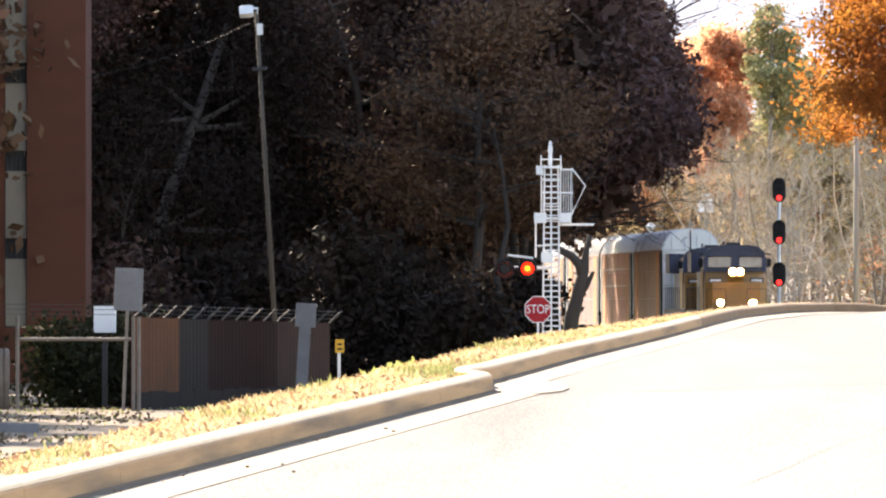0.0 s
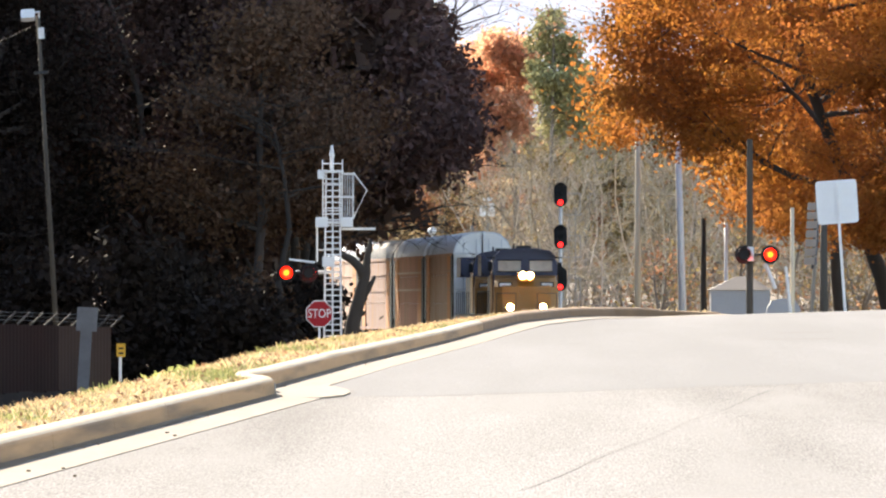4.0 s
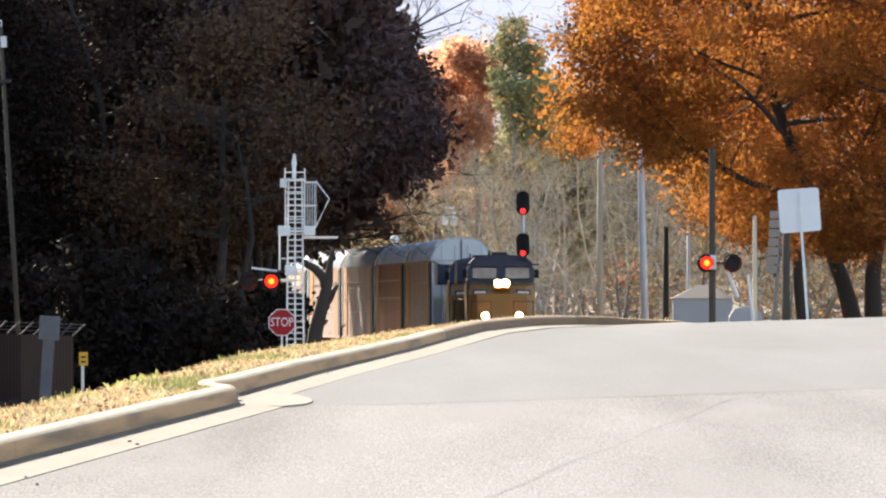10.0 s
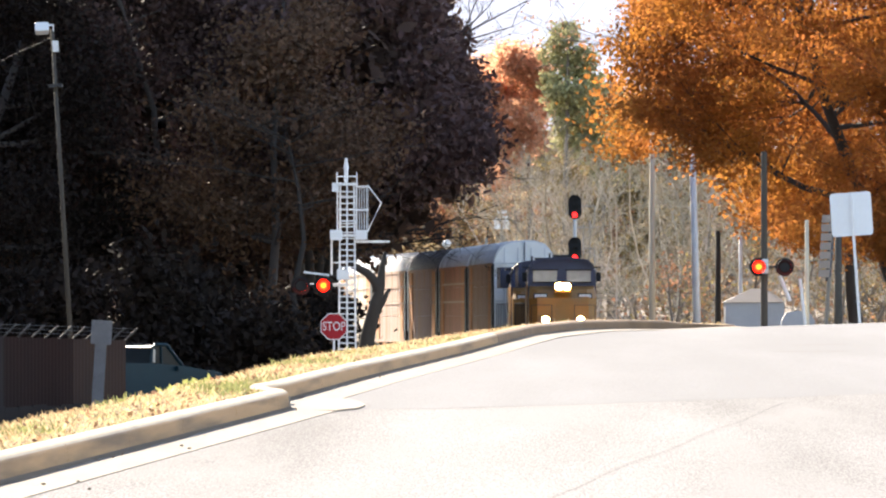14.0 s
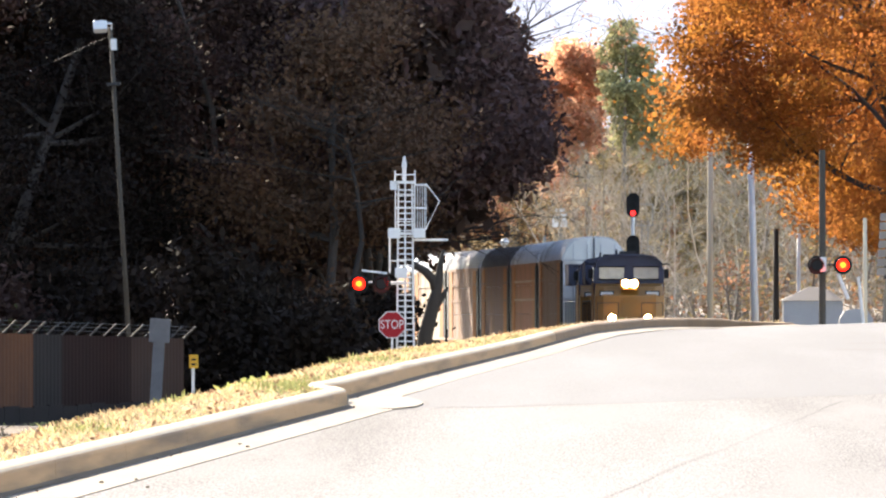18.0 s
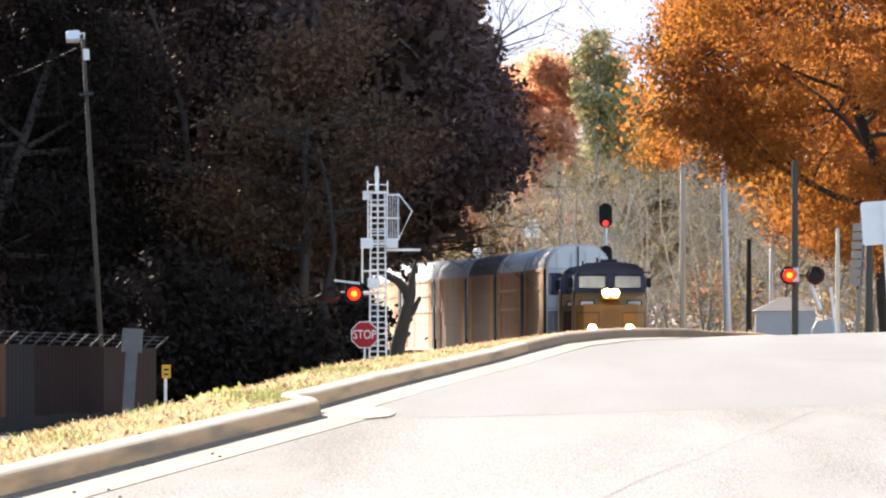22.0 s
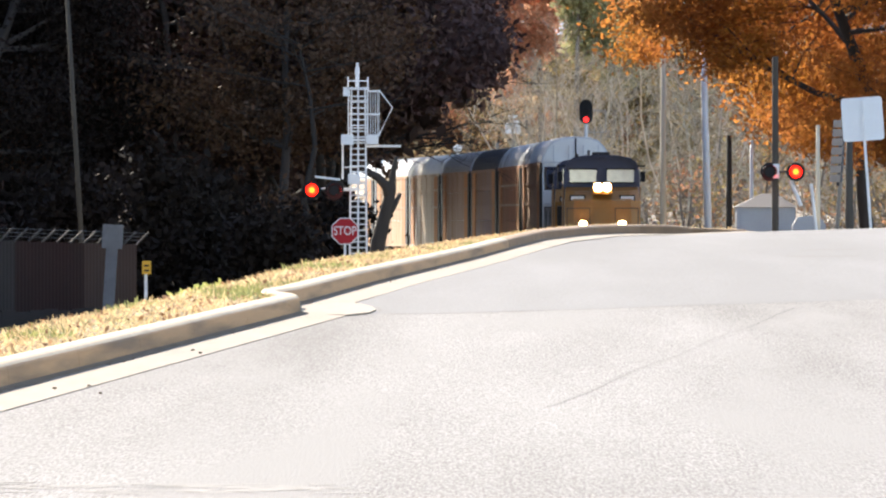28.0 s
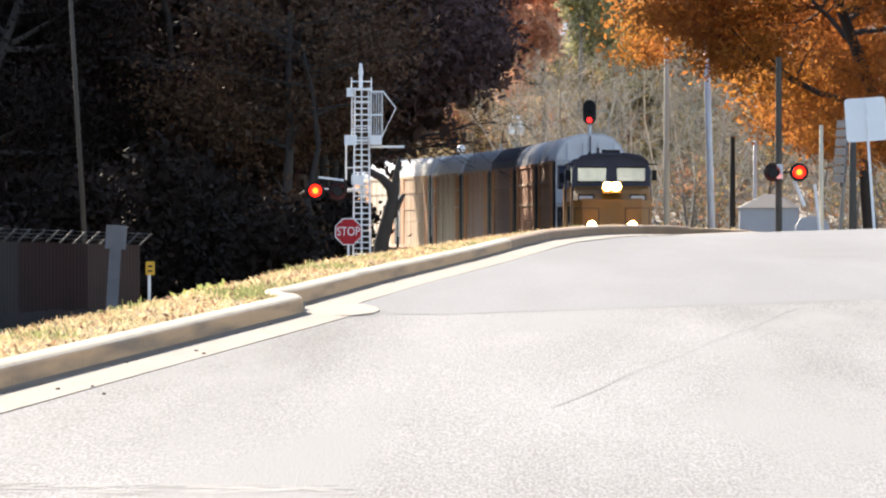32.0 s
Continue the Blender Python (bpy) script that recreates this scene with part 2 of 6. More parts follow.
# ---- building helpers ----
class Shape:
    """Collects pieces of one mesh."""

    def __init__(self):
        self.v, self.f, self.m = [], [], []

    def add(self, verts, faces, slot=0):
        o = len(self.v)
        self.v += [tuple(p) for p in verts]
        self.f += [tuple(i + o for i in f) for f in faces]
        self.m += [slot] * len(faces)
        return self

    def box(self, c, s, rz=0.0, slot=0, ch=None, tilt=None):
        """A box about c with chamfered edges."""
        hx, hy, hz = (a / 2 for a in s)
        ch = min(s) * 0.12 if ch is None else ch
        bm = bmesh.new()
        for i in (-1, 1):
            for j in (-1, 1):
                for k in (-1, 1):
                    if ch:
                        for q in ((hx - ch, hy, hz), (hx, hy - ch, hz), (hx, hy, hz - ch)):
                            bm.verts.new((i * q[0], j * q[1], k * q[2]))
                    else:
                        bm.verts.new((i * hx, j * hy, k * hz))
        bmesh.ops.convex_hull(bm, input=bm.verts)
        bmesh.ops.dissolve_limit(bm, angle_limit=0.02, verts=bm.verts, edges=bm.edges)
        bm.verts.index_update()
        r = Matrix.Translation(c) @ Matrix.Rotation(rz, 4, "Z")
        if tilt is not None:
            r = r @ tilt
        self.add([r @ p.co for p in bm.verts], [[p.index for p in f.verts] for f in bm.faces], slot)
        bm.free()
        return self

    def tube(self, pts, radii, n=8, slot=0, caps=True):
        """A round bar through the points, tapered by the radii."""
        pts = [Vector(p) for p in pts]
        if not hasattr(radii, "__len__"):
            radii = [radii] * len(pts)
        vs, fs = [], []
        for i, p in enumerate(pts):
            d = (pts[min(i + 1, len(pts) - 1)] - pts[max(i - 1, 0)]).normalized()
            u = d.cross(Vector((0.31, 0.17, 1.0)) if abs(d.z) < 0.9 else Vector((1, 0.2, 0))).normalized()
            w = d.cross(u)
            for k in range(n):
                a = 2 * math.pi * k / n
                vs.append(p + radii[i] * (math.cos(a) * u + math.sin(a) * w))
        for i in range(len(pts) - 1):
            for k in range(n):
                k2 = (k + 1) % n
                fs.append((i * n + k, i * n + k2, (i + 1) * n + k2, (i + 1) * n + k))
        if caps:
            fs += [tuple(range(n))[::-1], tuple(range((len(pts) - 1) * n, len(pts) * n))]
        return self.add(vs, fs, slot)

    def extrude(self, poly, y0, y1, slot=0, caps=True):
        """A profile in x and z drawn out along y."""
        n = len(poly)
        vs = [(x, y0, z) for x, z in poly] + [(x, y1, z) for x, z in poly]
        fs = [(i, (i + 1) % n, n + (i + 1) % n, n + i) for i in range(n)]
        if caps:
            fs += [tuple(range(n))[::-1], tuple(range(n, 2 * n))]
        return self.add(vs, fs, slot)

    def mesh(self, name, *mats, smooth=False):
        me = bpy.data.meshes.new(name)
        me.from_pydata(self.v, [], self.f)
        for m in mats:
            me.materials.append(m)
        me.polygons.foreach_set("material_index", self.m)
        if smooth:
            me.polygons.foreach_set("use_smooth", [True] * len(me.polygons))
        me.update()
        bm = bmesh.new()
        bm.from_mesh(me)
        bmesh.ops.recalc_face_normals(bm, faces=bm.faces)
        bm.to_mesh(me)
        bm.free()
        return me

    def thing(self, name, *mats, at=None, label="", category="", group="", kind="", smooth=False):
        ob = new(name, self.mesh(name, *mats, smooth=smooth))
        if at is not None:
            ob.matrix_basis = at
        return tagged(ob, label, category, group, kind)

    def part(self, name, parent, *mats, label="", smooth=False, at=None):
        ob = new(name, self.mesh(name, *mats, smooth=smooth))
        ob.parent = parent
        if at is not None:
            ob.matrix_basis = at
        return tagged(ob, label)


def root(name, at, label, category, group="", kind=""):
    ob = new(name)
    ob.matrix_basis = at
    ob.empty_display_size = 0.3
    return tagged(ob, label, category, group, kind)


def quads(name, v, mats, slot=None, smooth=False):
    """A mesh of loose quads from an array (n, 4, 3)."""
    n = len(v)
    me = bpy.data.meshes.new(name)
    me.vertices.add(4 * n), me.loops.add(4 * n), me.polygons.add(n)
    me.vertices.foreach_set("co", v.astype(np.float32).ravel())
    me.loops.foreach_set("vertex_index", np.arange(4 * n, dtype=np.int32))
    me.polygons.foreach_set("loop_start", np.arange(0, 4 * n, 4, dtype=np.int32))
    for m in mats:
        me.materials.append(m)
    if slot is not None:
        me.polygons.foreach_set("material_index", slot.astype(np.int32))
    me.update(calc_edges=True)
    return me


def leaves(rng, centres, spread, size, flat=0.0, level=1.0):
    """Random leaf sheets about the centres, as an array for quads()."""
    n = len(centres)
    p = centres + rng.normal(0, 1, (n, 3)) * spread * np.array([1.0, 1.0, level])
    a = rng.normal(0, 1, (n, 3))
    a[:, 2] *= 1 - flat
    a /= np.linalg.norm(a, axis=1, keepdims=True)
    b = np.cross(a, rng.normal(0, 1, (n, 3)))
    b /= np.linalg.norm(b, axis=1, keepdims=True)
    s = (size * rng.uniform(0.6, 1.4, n))[:, None]
    a, b = a * s, b * s * 0.62
    return np.stack([p - a, p + b * 0.9 - a * 0.1, p + a, p - b * 0.9 + a * 0.1], 1)


def smooth_step(a, b, x):
    t = min(max((x - a) / (b - a), 0.0), 1.0)
    return t * t * (3 - 2 * t)

# ---- ground, road, kerb ----
CROSS_X = [-0.5, 1.5, 3.0, 5.0, 9.0, 14.0]
CROSS_Z = [0.0, -0.06, -0.08, 0.0, 0.12, 0.2]


def road_z(d, x=None):
    """Height of the road's surface, with its crossfall at the crest."""
    if x is not None:
        return road_z(d) + float(np.interp(x, CROSS_X, CROSS_Z)) * smooth_step(78, 102, d) * (1 - smooth_step(118, 140, d))
    if d < 100:
        return 0.0167 * d
    if d < 116:
        u = d - 100
        return 1.67 + 0.0167 * u - 0.00145 * u * u
    z = 1.566 - 0.0297 * (d - 116)
    return max(z, -0.12)


# the foot of the kerb, with the set-back of the drain inlet
KERB_D = [-40, 42.4, 55.6, 56.3, 56.7, 57.1, 57.6, 58.2, 59.2, 67.4, 80.5, 94.9, 101.6, 105.0, 107.3, 108.7]
KERB_X = [-10.7, -3.36, -2.17, -2.11, -2.14, -2.28, -2.38, -2.38, -2.24, -1.64, -0.50, 0.56, 1.49, 2.40, 3.45, 4.70]


def kerb_x(d):
    return float(np.interp(d, KERB_D, KERB_X))


EDGE_D = [-40, 30, 39, 50.5, 55, 65, 75, 92, 104, 110]
EDGE_X = [-12.5, -5.3, -4.85, -4.3, -3.85, -3.2, -2.75, -0.85, 1.2, 4.0]
LOW = -0.55


def ground_z(x, d):
    """Height of the ground sheet."""
    base = road_z(min(d, 116))
    k = kerb_x(min(d, 108.7))
    far = smooth_step(104, 150, d)
    if d < 112 and x > k - 0.14:
        z = road_z(d, x) - 0.12
    else:
        e = float(np.interp(d, EDGE_D, EDGE_X))
        top = base + 0.165 - 0.065 * smooth_step(60, 92, d) + 0.02 * noise.noise((x * 0.7, d * 0.5, 0))
        fall = smooth_step(-e - 0.5, -e + 3.0, -x)
        low = LOW + 0.10 * noise.noise((x * 0.12, d * 0.09, 3)) + 0.012 * max(-x - 14, 0)
        z = top * (1 - fall) + low * fall
        if d >= 104:
            right = smooth_step(4, 9, x)
            beyond = (LOW - 0.15) * (1 - right) + (road_z(d) - 0.12) * right
            z = z * (1 - far) + min(z, beyond) * far
    if d > 170:
        t = abs(x - track_x(d))
        bed = -0.55 + rail_z(d)
        z = z + (bed - z) * (1 - smooth_step(3.0, 7.0, t))
        z += smooth_step(300, 700, d) * 3.0 + smooth_step(700, 4000, d) * 60
    return z


def rail_z(d):
    """The railway is level."""
    return -0.2


def track_x(d):
    return 3.62 - max(DEEP * d - 377, 0) ** 2 / 5060


def make_ground():
    xs = np.concatenate([[-3000, -1200, -500, -250, -140, -90, -65, -50, -42, -36, -31, -27, -24, -21, -18, -16], np.arange(-14, 14.01, 0.35),
                         [16, 18, 21, 25, 30, 36, 45, 60, 90, 150, 300, 700, 1500, 3000]])
    ys = np.concatenate([[-1500, -400, -120, -60, -30], np.arange(-10, 30, 4), np.arange(30, 120, 0.75), np.arange(120, 200, 3), np.arange(200, 440, 10),
                         [460, 500, 560, 640, 760, 900, 1200, 1700, 2700]])
    # columns follow the kerb line, with a step hidden under the kerb stones
    offs = np.concatenate([np.arange(-14, -0.4, 0.35), [-0.185, -0.10], np.arange(0.25, 12, 0.5)])
    left, right = [x for x in xs if x < -18], [x for x in xs if x > 17.5]
    vs = []
    for y in ys:
        k = kerb_x(min(max(y, -40), 108.7)) if y < 150 else 4.7
        k *= 1 - smooth_step(109, 180, y)
        k = k if y > -40 else -2.0
        cols = left + [k + o for o in offs] + right
        vs += [(x, DEEP * y, ground_z(x, y)) for x in cols]
    xs = left + list(offs) + right
    w = len(xs)
    fs = [(j * w + i, j * w + i + 1, (j + 1) * w + i + 1, (j + 1) * w + i) for j in range(len(ys) - 1) for i in range(w - 1)]
    s = Shape().add(vs, fs)
    for k, f in enumerate(s.f):
        x, y = (sum(s.v[i][c] for i in f) / 4 for c in (0, 1))
        y /= DEEP
        e = float(np.interp(y, EDGE_D, EDGE_X))
        s.m[k] = 1 if (x > e - 1.2 and y < 118) else 0
    s.thing("ground", SOIL, TURF, label="dry autumn ground with turf along the road", category="ground", kind="structure", smooth=True)


make_ground()


def joint_d(d, x):
    """The joint between the two surfaces runs askew; the rows bend towards it."""
    near = smooth_step(30, 57, d) if d < 57 else 1 - smooth_step(57, 92, d)
    return d + 1.0 * min(max(x + 0.65, 0.0), 9.0) * near


def surface_z(x, e, left):
    """The road's surface with its slight waves; left: the road's edge there."""
    u = math.sqrt(max(x - left, 0) / (34 - left))
    return road_z(e, x) + 0.012 * min(1.0, 5 * u) * noise.noise((u * 9, e * 0.15, 1))


def make_road():
    near, far = Shape(), Shape()
    for s, d0, d1, step in ((near, -40, 57.0, 1.0), (far, 57.0, 200, 1.0)):
        rows = []
        d = d0
        while d <= d1 + 1e-6:
            left = kerb_x(d) + 0.44 if d <= 108.7 else 5.12 + (d - 108.7) * 0.06
            row = []
            for u in np.linspace(0, 1, 30):
                x = left + (34 - left) * u ** 2
                e = joint_d(d, x)
                row.append((x, DEEP * e, surface_z(x, e, left)))
            rows.append(row)
            d += step
        vs = [p for r in rows for p in r]
        s.add(vs, [(j * 30 + i, j * 30 + i + 1, (j + 1) * 30 + i + 1, (j + 1) * 30 + i) for j in range(len(rows) - 1) for i in range(29)])
    road = root("road", pose(0, 0, 0), "sunlit worn road climbing to a low crest", "road", kind="structure")
    near.part("near_surface", road, OLD_ROAD, label="pale worn road surface", smooth=True)
    far.part("far_surface", road, ASPHALT, label="grey asphalt surface", smooth=True)
    crack = Shape()
    def strip(p, w, crack=crack):
        for (x0, d0), (x1, d1) in zip(p, p[1:]):
            dx, dy = x1 - x0, d1 - d0
            l = math.hypot(dx, dy)
            ox, oy = -dy / l * w, dx / l * w
            ring = [(x0 - ox, d0 - oy), (x0 + ox, d0 + oy), (x1 + ox, d1 + oy), (x1 - ox, d1 - oy)]
            crack.add([(x, DEEP * d, surface_z(x, d, kerb_x(min(d, 108)) + 0.44) + 0.0025) for x, d in ring], [(0, 1, 2, 3)])
    rng = random.Random(4)
    strip([(-1.25 + i * 0.5, joint_d(57.0, -1.25 + i * 0.5) + rng.uniform(-0.15, 0.15)) for i in range(32)], 0.05)
    seam = Shape()
    strip([(0.236 + i * 0.1297 + 0.02 * math.sin(i * 0.9), 37.9 + i + rng.uniform(-0.06, 0.06)) for i in range(22)], 0.022, seam)
    seam.part("seam", road, FAINT)
    smear = Shape()
    for i in range(46):
        x, d, l = rng.uniform(-2.9, -1.0), rng.gauss(29.25, 0.22), rng.uniform(0.04, 0.22)
        strip([(x, d), (x + l, d + rng.uniform(-0.03, 0.03)), (x + 1.8 * l, d + rng.uniform(-0.03, 0.03))], rng.uniform(0.02, 0.06), smear)
    tagged(smear.part("tar_smear", road, TAR, label="dark smears of tar"), kind="stuff")
    strip([(-1.72, 55.9), (-1.50, 56.3), (-1.40, 56.9), (-1.35, 57.8), (-1.41, 58.8), (-1.55, 59.6)], 0.016)
    strip([(4.5 + 0.3 * i, 87.2 + 0.15 * i) for i in range(4)], 0.2)
    strip([(4.0 + 0.36 * i, 82.6 + 0.1 * i) for i in range(4)], 0.26)
    strip([(6.7 + 0.3 * i, 97.5 + 0.1 * i) for i in range(3)], 0.18)
    crack.part("crack", road, CRACK, label="dark sealed cracks")
    return road


make_road()


def make_kerb():
    """Concrete kerb with its gutter pan, in cast lengths, set back behind a stub end."""
    kerb = root("kerb", pose(0, 0, 0), "sunlit concrete kerb with a rounded stub end", "kerb", kind="structure")
    ds = list(np.arange(-20, 50, 3.0)) + [52.4, 55.4, 59.6] + list(np.arange(62.6, 100, 3.0)) + [101.6, 103.4, 105.0, 106.4, 107.6, 108.5]
    for a, b in zip(ds, ds[1:]):
        s, g, seg = Shape(), Shape(), []
        for d in np.linspace(a + 0.003, b - 0.003, 16 if a == 55.4 else 5):
            x = kerb_x(d)
            sl = math.atan2(kerb_x(d + 0.25) - kerb_x(d - 0.25), 0.5 * DEEP)
            n = Vector((math.cos(sl), -math.sin(sl), 0))
            z = road_z(d, x)
            h = (0.215 - 0.02 * smooth_step(60, 78, d)) * (1.0 if d < 106.5 else max(0.3, 1 - (d - 106.5) / 2.6))
            prof = [(0.03, -0.15), (0.0, 0.0), (-0.012, h - 0.05), (-0.022, h - 0.031), (-0.043, h - 0.012), (-0.075, h), (-0.185, h + 0.003), (-0.2, h - 0.02), (-0.2, -0.15)]
            pan = [(0.46, -0.1), (0.46, 0.007 if d < 62 else 0.003), (0.0, 0.028), (0.0, -0.1)]
            seg.append([[Vector((x, DEEP * d, z)) + n * p + Vector((0, 0, q)) for p, q in f] for f in (prof, pan)])
        for s_, k in ((s, 0), (g, 1)):
            m = len(seg[0][k])
            vs = [v for e in seg for v in e[k]]
            fs = [(j * m + i, j * m + (i + 1) % m, (j + 1) * m + (i + 1) % m, (j + 1) * m + i) for j in range(len(seg) - 1) for i in range(m)]
            s_.add(vs, fs + [tuple(range(m)), tuple(range((len(seg) - 1) * m, len(seg) * m))])
            if k == 0:
                s_.m = [1 if q < (len(seg) - 1) * m and 3 <= q % m <= 6 else 0 for q in range(len(s_.f))]
        if a < 86:
            s.part("kerb_stone", kerb, CONCRETE, KERB_TOP)
        else:
            # these stones turn from the sun: stain and shade are both painted in
            s.part("kerb_stone", kerb, SHADED_EARTH, SHADED_EARTH, label="earth-stained kerb stone with its shade put into the colour")
        g.part("gutter_slab", kerb, GUTTER, label="pale gutter slab")
    z = road_z(57)
    s = Shape()
    pts = [(-2.3, 56.3), (-1.66, 56.2), (-1.45, 56.9), (-1.40, 57.8), (-1.46, 58.8), (-1.62, 59.8), (-1.8, 60.4), (-2.3, 58.5)]
    s.add([(x, DEEP * d, road_z(d) + 0.016) for x, d in pts] + [(x, DEEP * d, road_z(d) - 0.1) for x, d in pts], [tuple(range(8))] + [(i, (i + 1) % 8, 8 + (i + 1) % 8, 8 + i) for i in range(8)])
    s.part("inlet_apron", kerb, GUTTER, label="flat concrete apron of a drain inlet")
    Shape().box((-2.26, DEEP * 57.75, z + 0.07), (0.16, 1.35, 0.09), ch=0.01).part("inlet_mouth", kerb, BLACK, label="dark drain slot")


make_kerb()


def make_grass():
    rng = np.random.default_rng(5)
    n = 90000
    d = rng.uniform(34, 112, n)
    k = np.array([kerb_x(min(v, 108.6)) for v in d])
    e = np.interp(d, EDGE_D, EDGE_X)
    u = rng.uniform(0, 1, n)
    x = (k - 0.27) * u + (e - 1.0) * (1 - u)
    keep = (d > 36)
    x, d = x[keep], d[keep]
    z = np.array([ground_z(a, b) for a, b in zip(x, d)])
    patch = np.array([noise.noise((a * 0.9, b * 0.35, 7)) for a, b in zip(x, d)])
    h = rng.uniform(0.012, 0.040, len(x)) * (1 + 0.5 * (patch > 0.3)) * np.where(rng.uniform(0, 1, len(x)) > 0.9, 1.9, 1.0)
    a = rng.uniform(0, 2 * math.pi, len(x))
    lean = rng.normal(0, 0.04, (len(x), 2))
    w = rng.uniform(0.006, 0.016, len(x))
    ax, ay = np.cos(a) * w, np.sin(a) * w
    p = np.stack([x, DEEP * d, z - 0.01], 1)
    tip = p + np.stack([lean[:, 0], lean[:, 1], h], 1)
    side = np.stack([ax, ay, 0 * ax], 1)
    v = np.stack([p - side, p + side, tip + side * 0.3, tip - side * 0.3], 1)
    slot = ((patch + rng.normal(0, 0.15, len(x))) > 0.36).astype(int)
    ob = new("grass", quads("grass", v, (BLADE, BLADE_G), slot))
    tagged(ob, "short dry straw-coloured grass with green patches", "grass", kind="stuff")
    pick = rng.choice(len(x), 1100, replace=False)
    fallen = np.stack([x[pick], DEEP * d[pick], z[pick] + 0.03], 1)
    v = leaves(rng, fallen, 0.012, 0.030)
    tagged(new("fallen_leaves", quads("fallen_leaves", v, (FALLEN,))), "brown fallen leaves lying on the grass bank", "leaf litter", kind="stuff")


make_grass()


def make_silt_and_shadow():
    """Brown silt gathered along the foot of the kerb; the strip also paints the kerb's shadow."""
    silt = Shape()
    row = []
    for d in np.arange(34.0, 104.0, 0.25):
        x = kerb_x(d)
        w = 0.035 + 0.05 * max(0.0, noise.noise((d * 0.45, 3, 1)) + 0.25) + 0.03 * noise.noise((d * 2.1, 8, 1)) + 0.02 * noise.noise((d * 6.3, 1, 4))
        row.append(((x - 0.005, DEEP * d, road_z(d, x) + 0.05), (x + max(w, 0.02), DEEP * d, road_z(d, x) + 0.034 - 0.045 * max(w, 0.02))))
    vs = [p for r in row for p in r]
    silt.add(vs, [(2 * i, 2 * i + 1, 2 * i + 3, 2 * i + 2) for i in range(len(row) - 1)])
    silt.thing("gutter_silt", SILT_SHADOW, label="brown silt and painted kerb shadow along the foot of the kerb", category="silt", kind="stuff")


# dark brown for the silt and for the kerb's shadow painted with it
SILT_SHADOW = mat("brown_silt_and_shadow", (0.16, 0.10, 0.055), (0.09, 0.055, 0.03), rough=0.95, coarse=1.5, fine=14, bump=0.6, stretch=(1, 0.2, 1))
make_silt_and_shadow()


def make_litter():
    """Dead leaves and grit swept along the foot of the kerb."""
    rng = np.random.default_rng(12)
    n = 900
    d = rng.uniform(34, 100, n)
    k = np.array([kerb_x(v) for v in d])
    x = k + np.abs(rng.normal(0.02, 0.05, n))
    z = np.array([road_z(a, b) for a, b in zip(d, x)]) + 0.02
    v = leaves(rng, np.stack([x, DEEP * d, z], 1), 0.006, 0.012)
    tagged(new("leaf_litter", quads("leaf_litter", v, (SHADED_EARTH,))), "dead leaves and grit along the kerb foot", "leaf litter", kind="stuff")
    for i in range(5):
        q = rng.uniform(38, 60)
        xx = kerb_x(q) + rng.uniform(0.15, 0.9)
        st = Shape().box((0, 0, 0.012), (0.026, 0.022, 0.014), rz=rng.uniform(0, 3), ch=0.01)
        st.thing("pebble", GUTTER if i % 2 else SOIL, at=spot(xx, q, road_z(q, xx) + 0.018), label="small loose stone in the gutter", category="stone", group="pebbles in the gutter")


make_litter()


def make_yard_litter():
    """Fallen leaves and weeds over the low ground."""
    rng = np.random.default_rng(14)
    n = 16000
    x, d = rng.uniform(-22, -6, n), rng.uniform(84, 150, n)
    patch = np.array([noise.noise((a * 0.4, b * 0.15, 9)) for a, b in zip(x, d)])
    keep = patch > -0.15
    x, d, patch = x[keep], d[keep], patch[keep]
    z = np.array([ground_z(a, b) for a, b in zip(x, d)]) + rng.uniform(0.0, 0.07, len(x))
    v = leaves(rng, np.stack([x, DEEP * d, z], 1), 0.01, 0.05)
    tagged(new("yard_weeds", quads("yard_weeds", v, (SOIL, BLADE_G, TURF), (patch > 0.2).astype(int) + (rng.uniform(0, 1, len(x)) > 0.85))), "fallen leaves and sparse weeds on the low yard", "weeds", kind="stuff")


make_yard_litter()


def make_weeds():
    """Tufts of green weeds on the edge of the bank."""
    rng = np.random.default_rng(8)
    for d, x, n, h in ((63.5, -3.7, 60, 0.11), (65.0, -3.6, 70, 0.13), (66.0, -3.45, 30, 0.08)):
        z = ground_z(x, d)
        c = np.stack([rng.normal(x, 0.09, n), rng.normal(DEEP * d, 0.5, n), z + rng.uniform(0, h * 1.5, n)], 1)
        ob = new("weed_tuft", quads("weed_tuft", leaves(rng, c, 0.02, 0.055), (BLADE_W,)))
        tagged(ob, "low tuft of sunlit green weeds in dry grass", "weeds", "weeds along the bank", "stuff")


make_weeds()


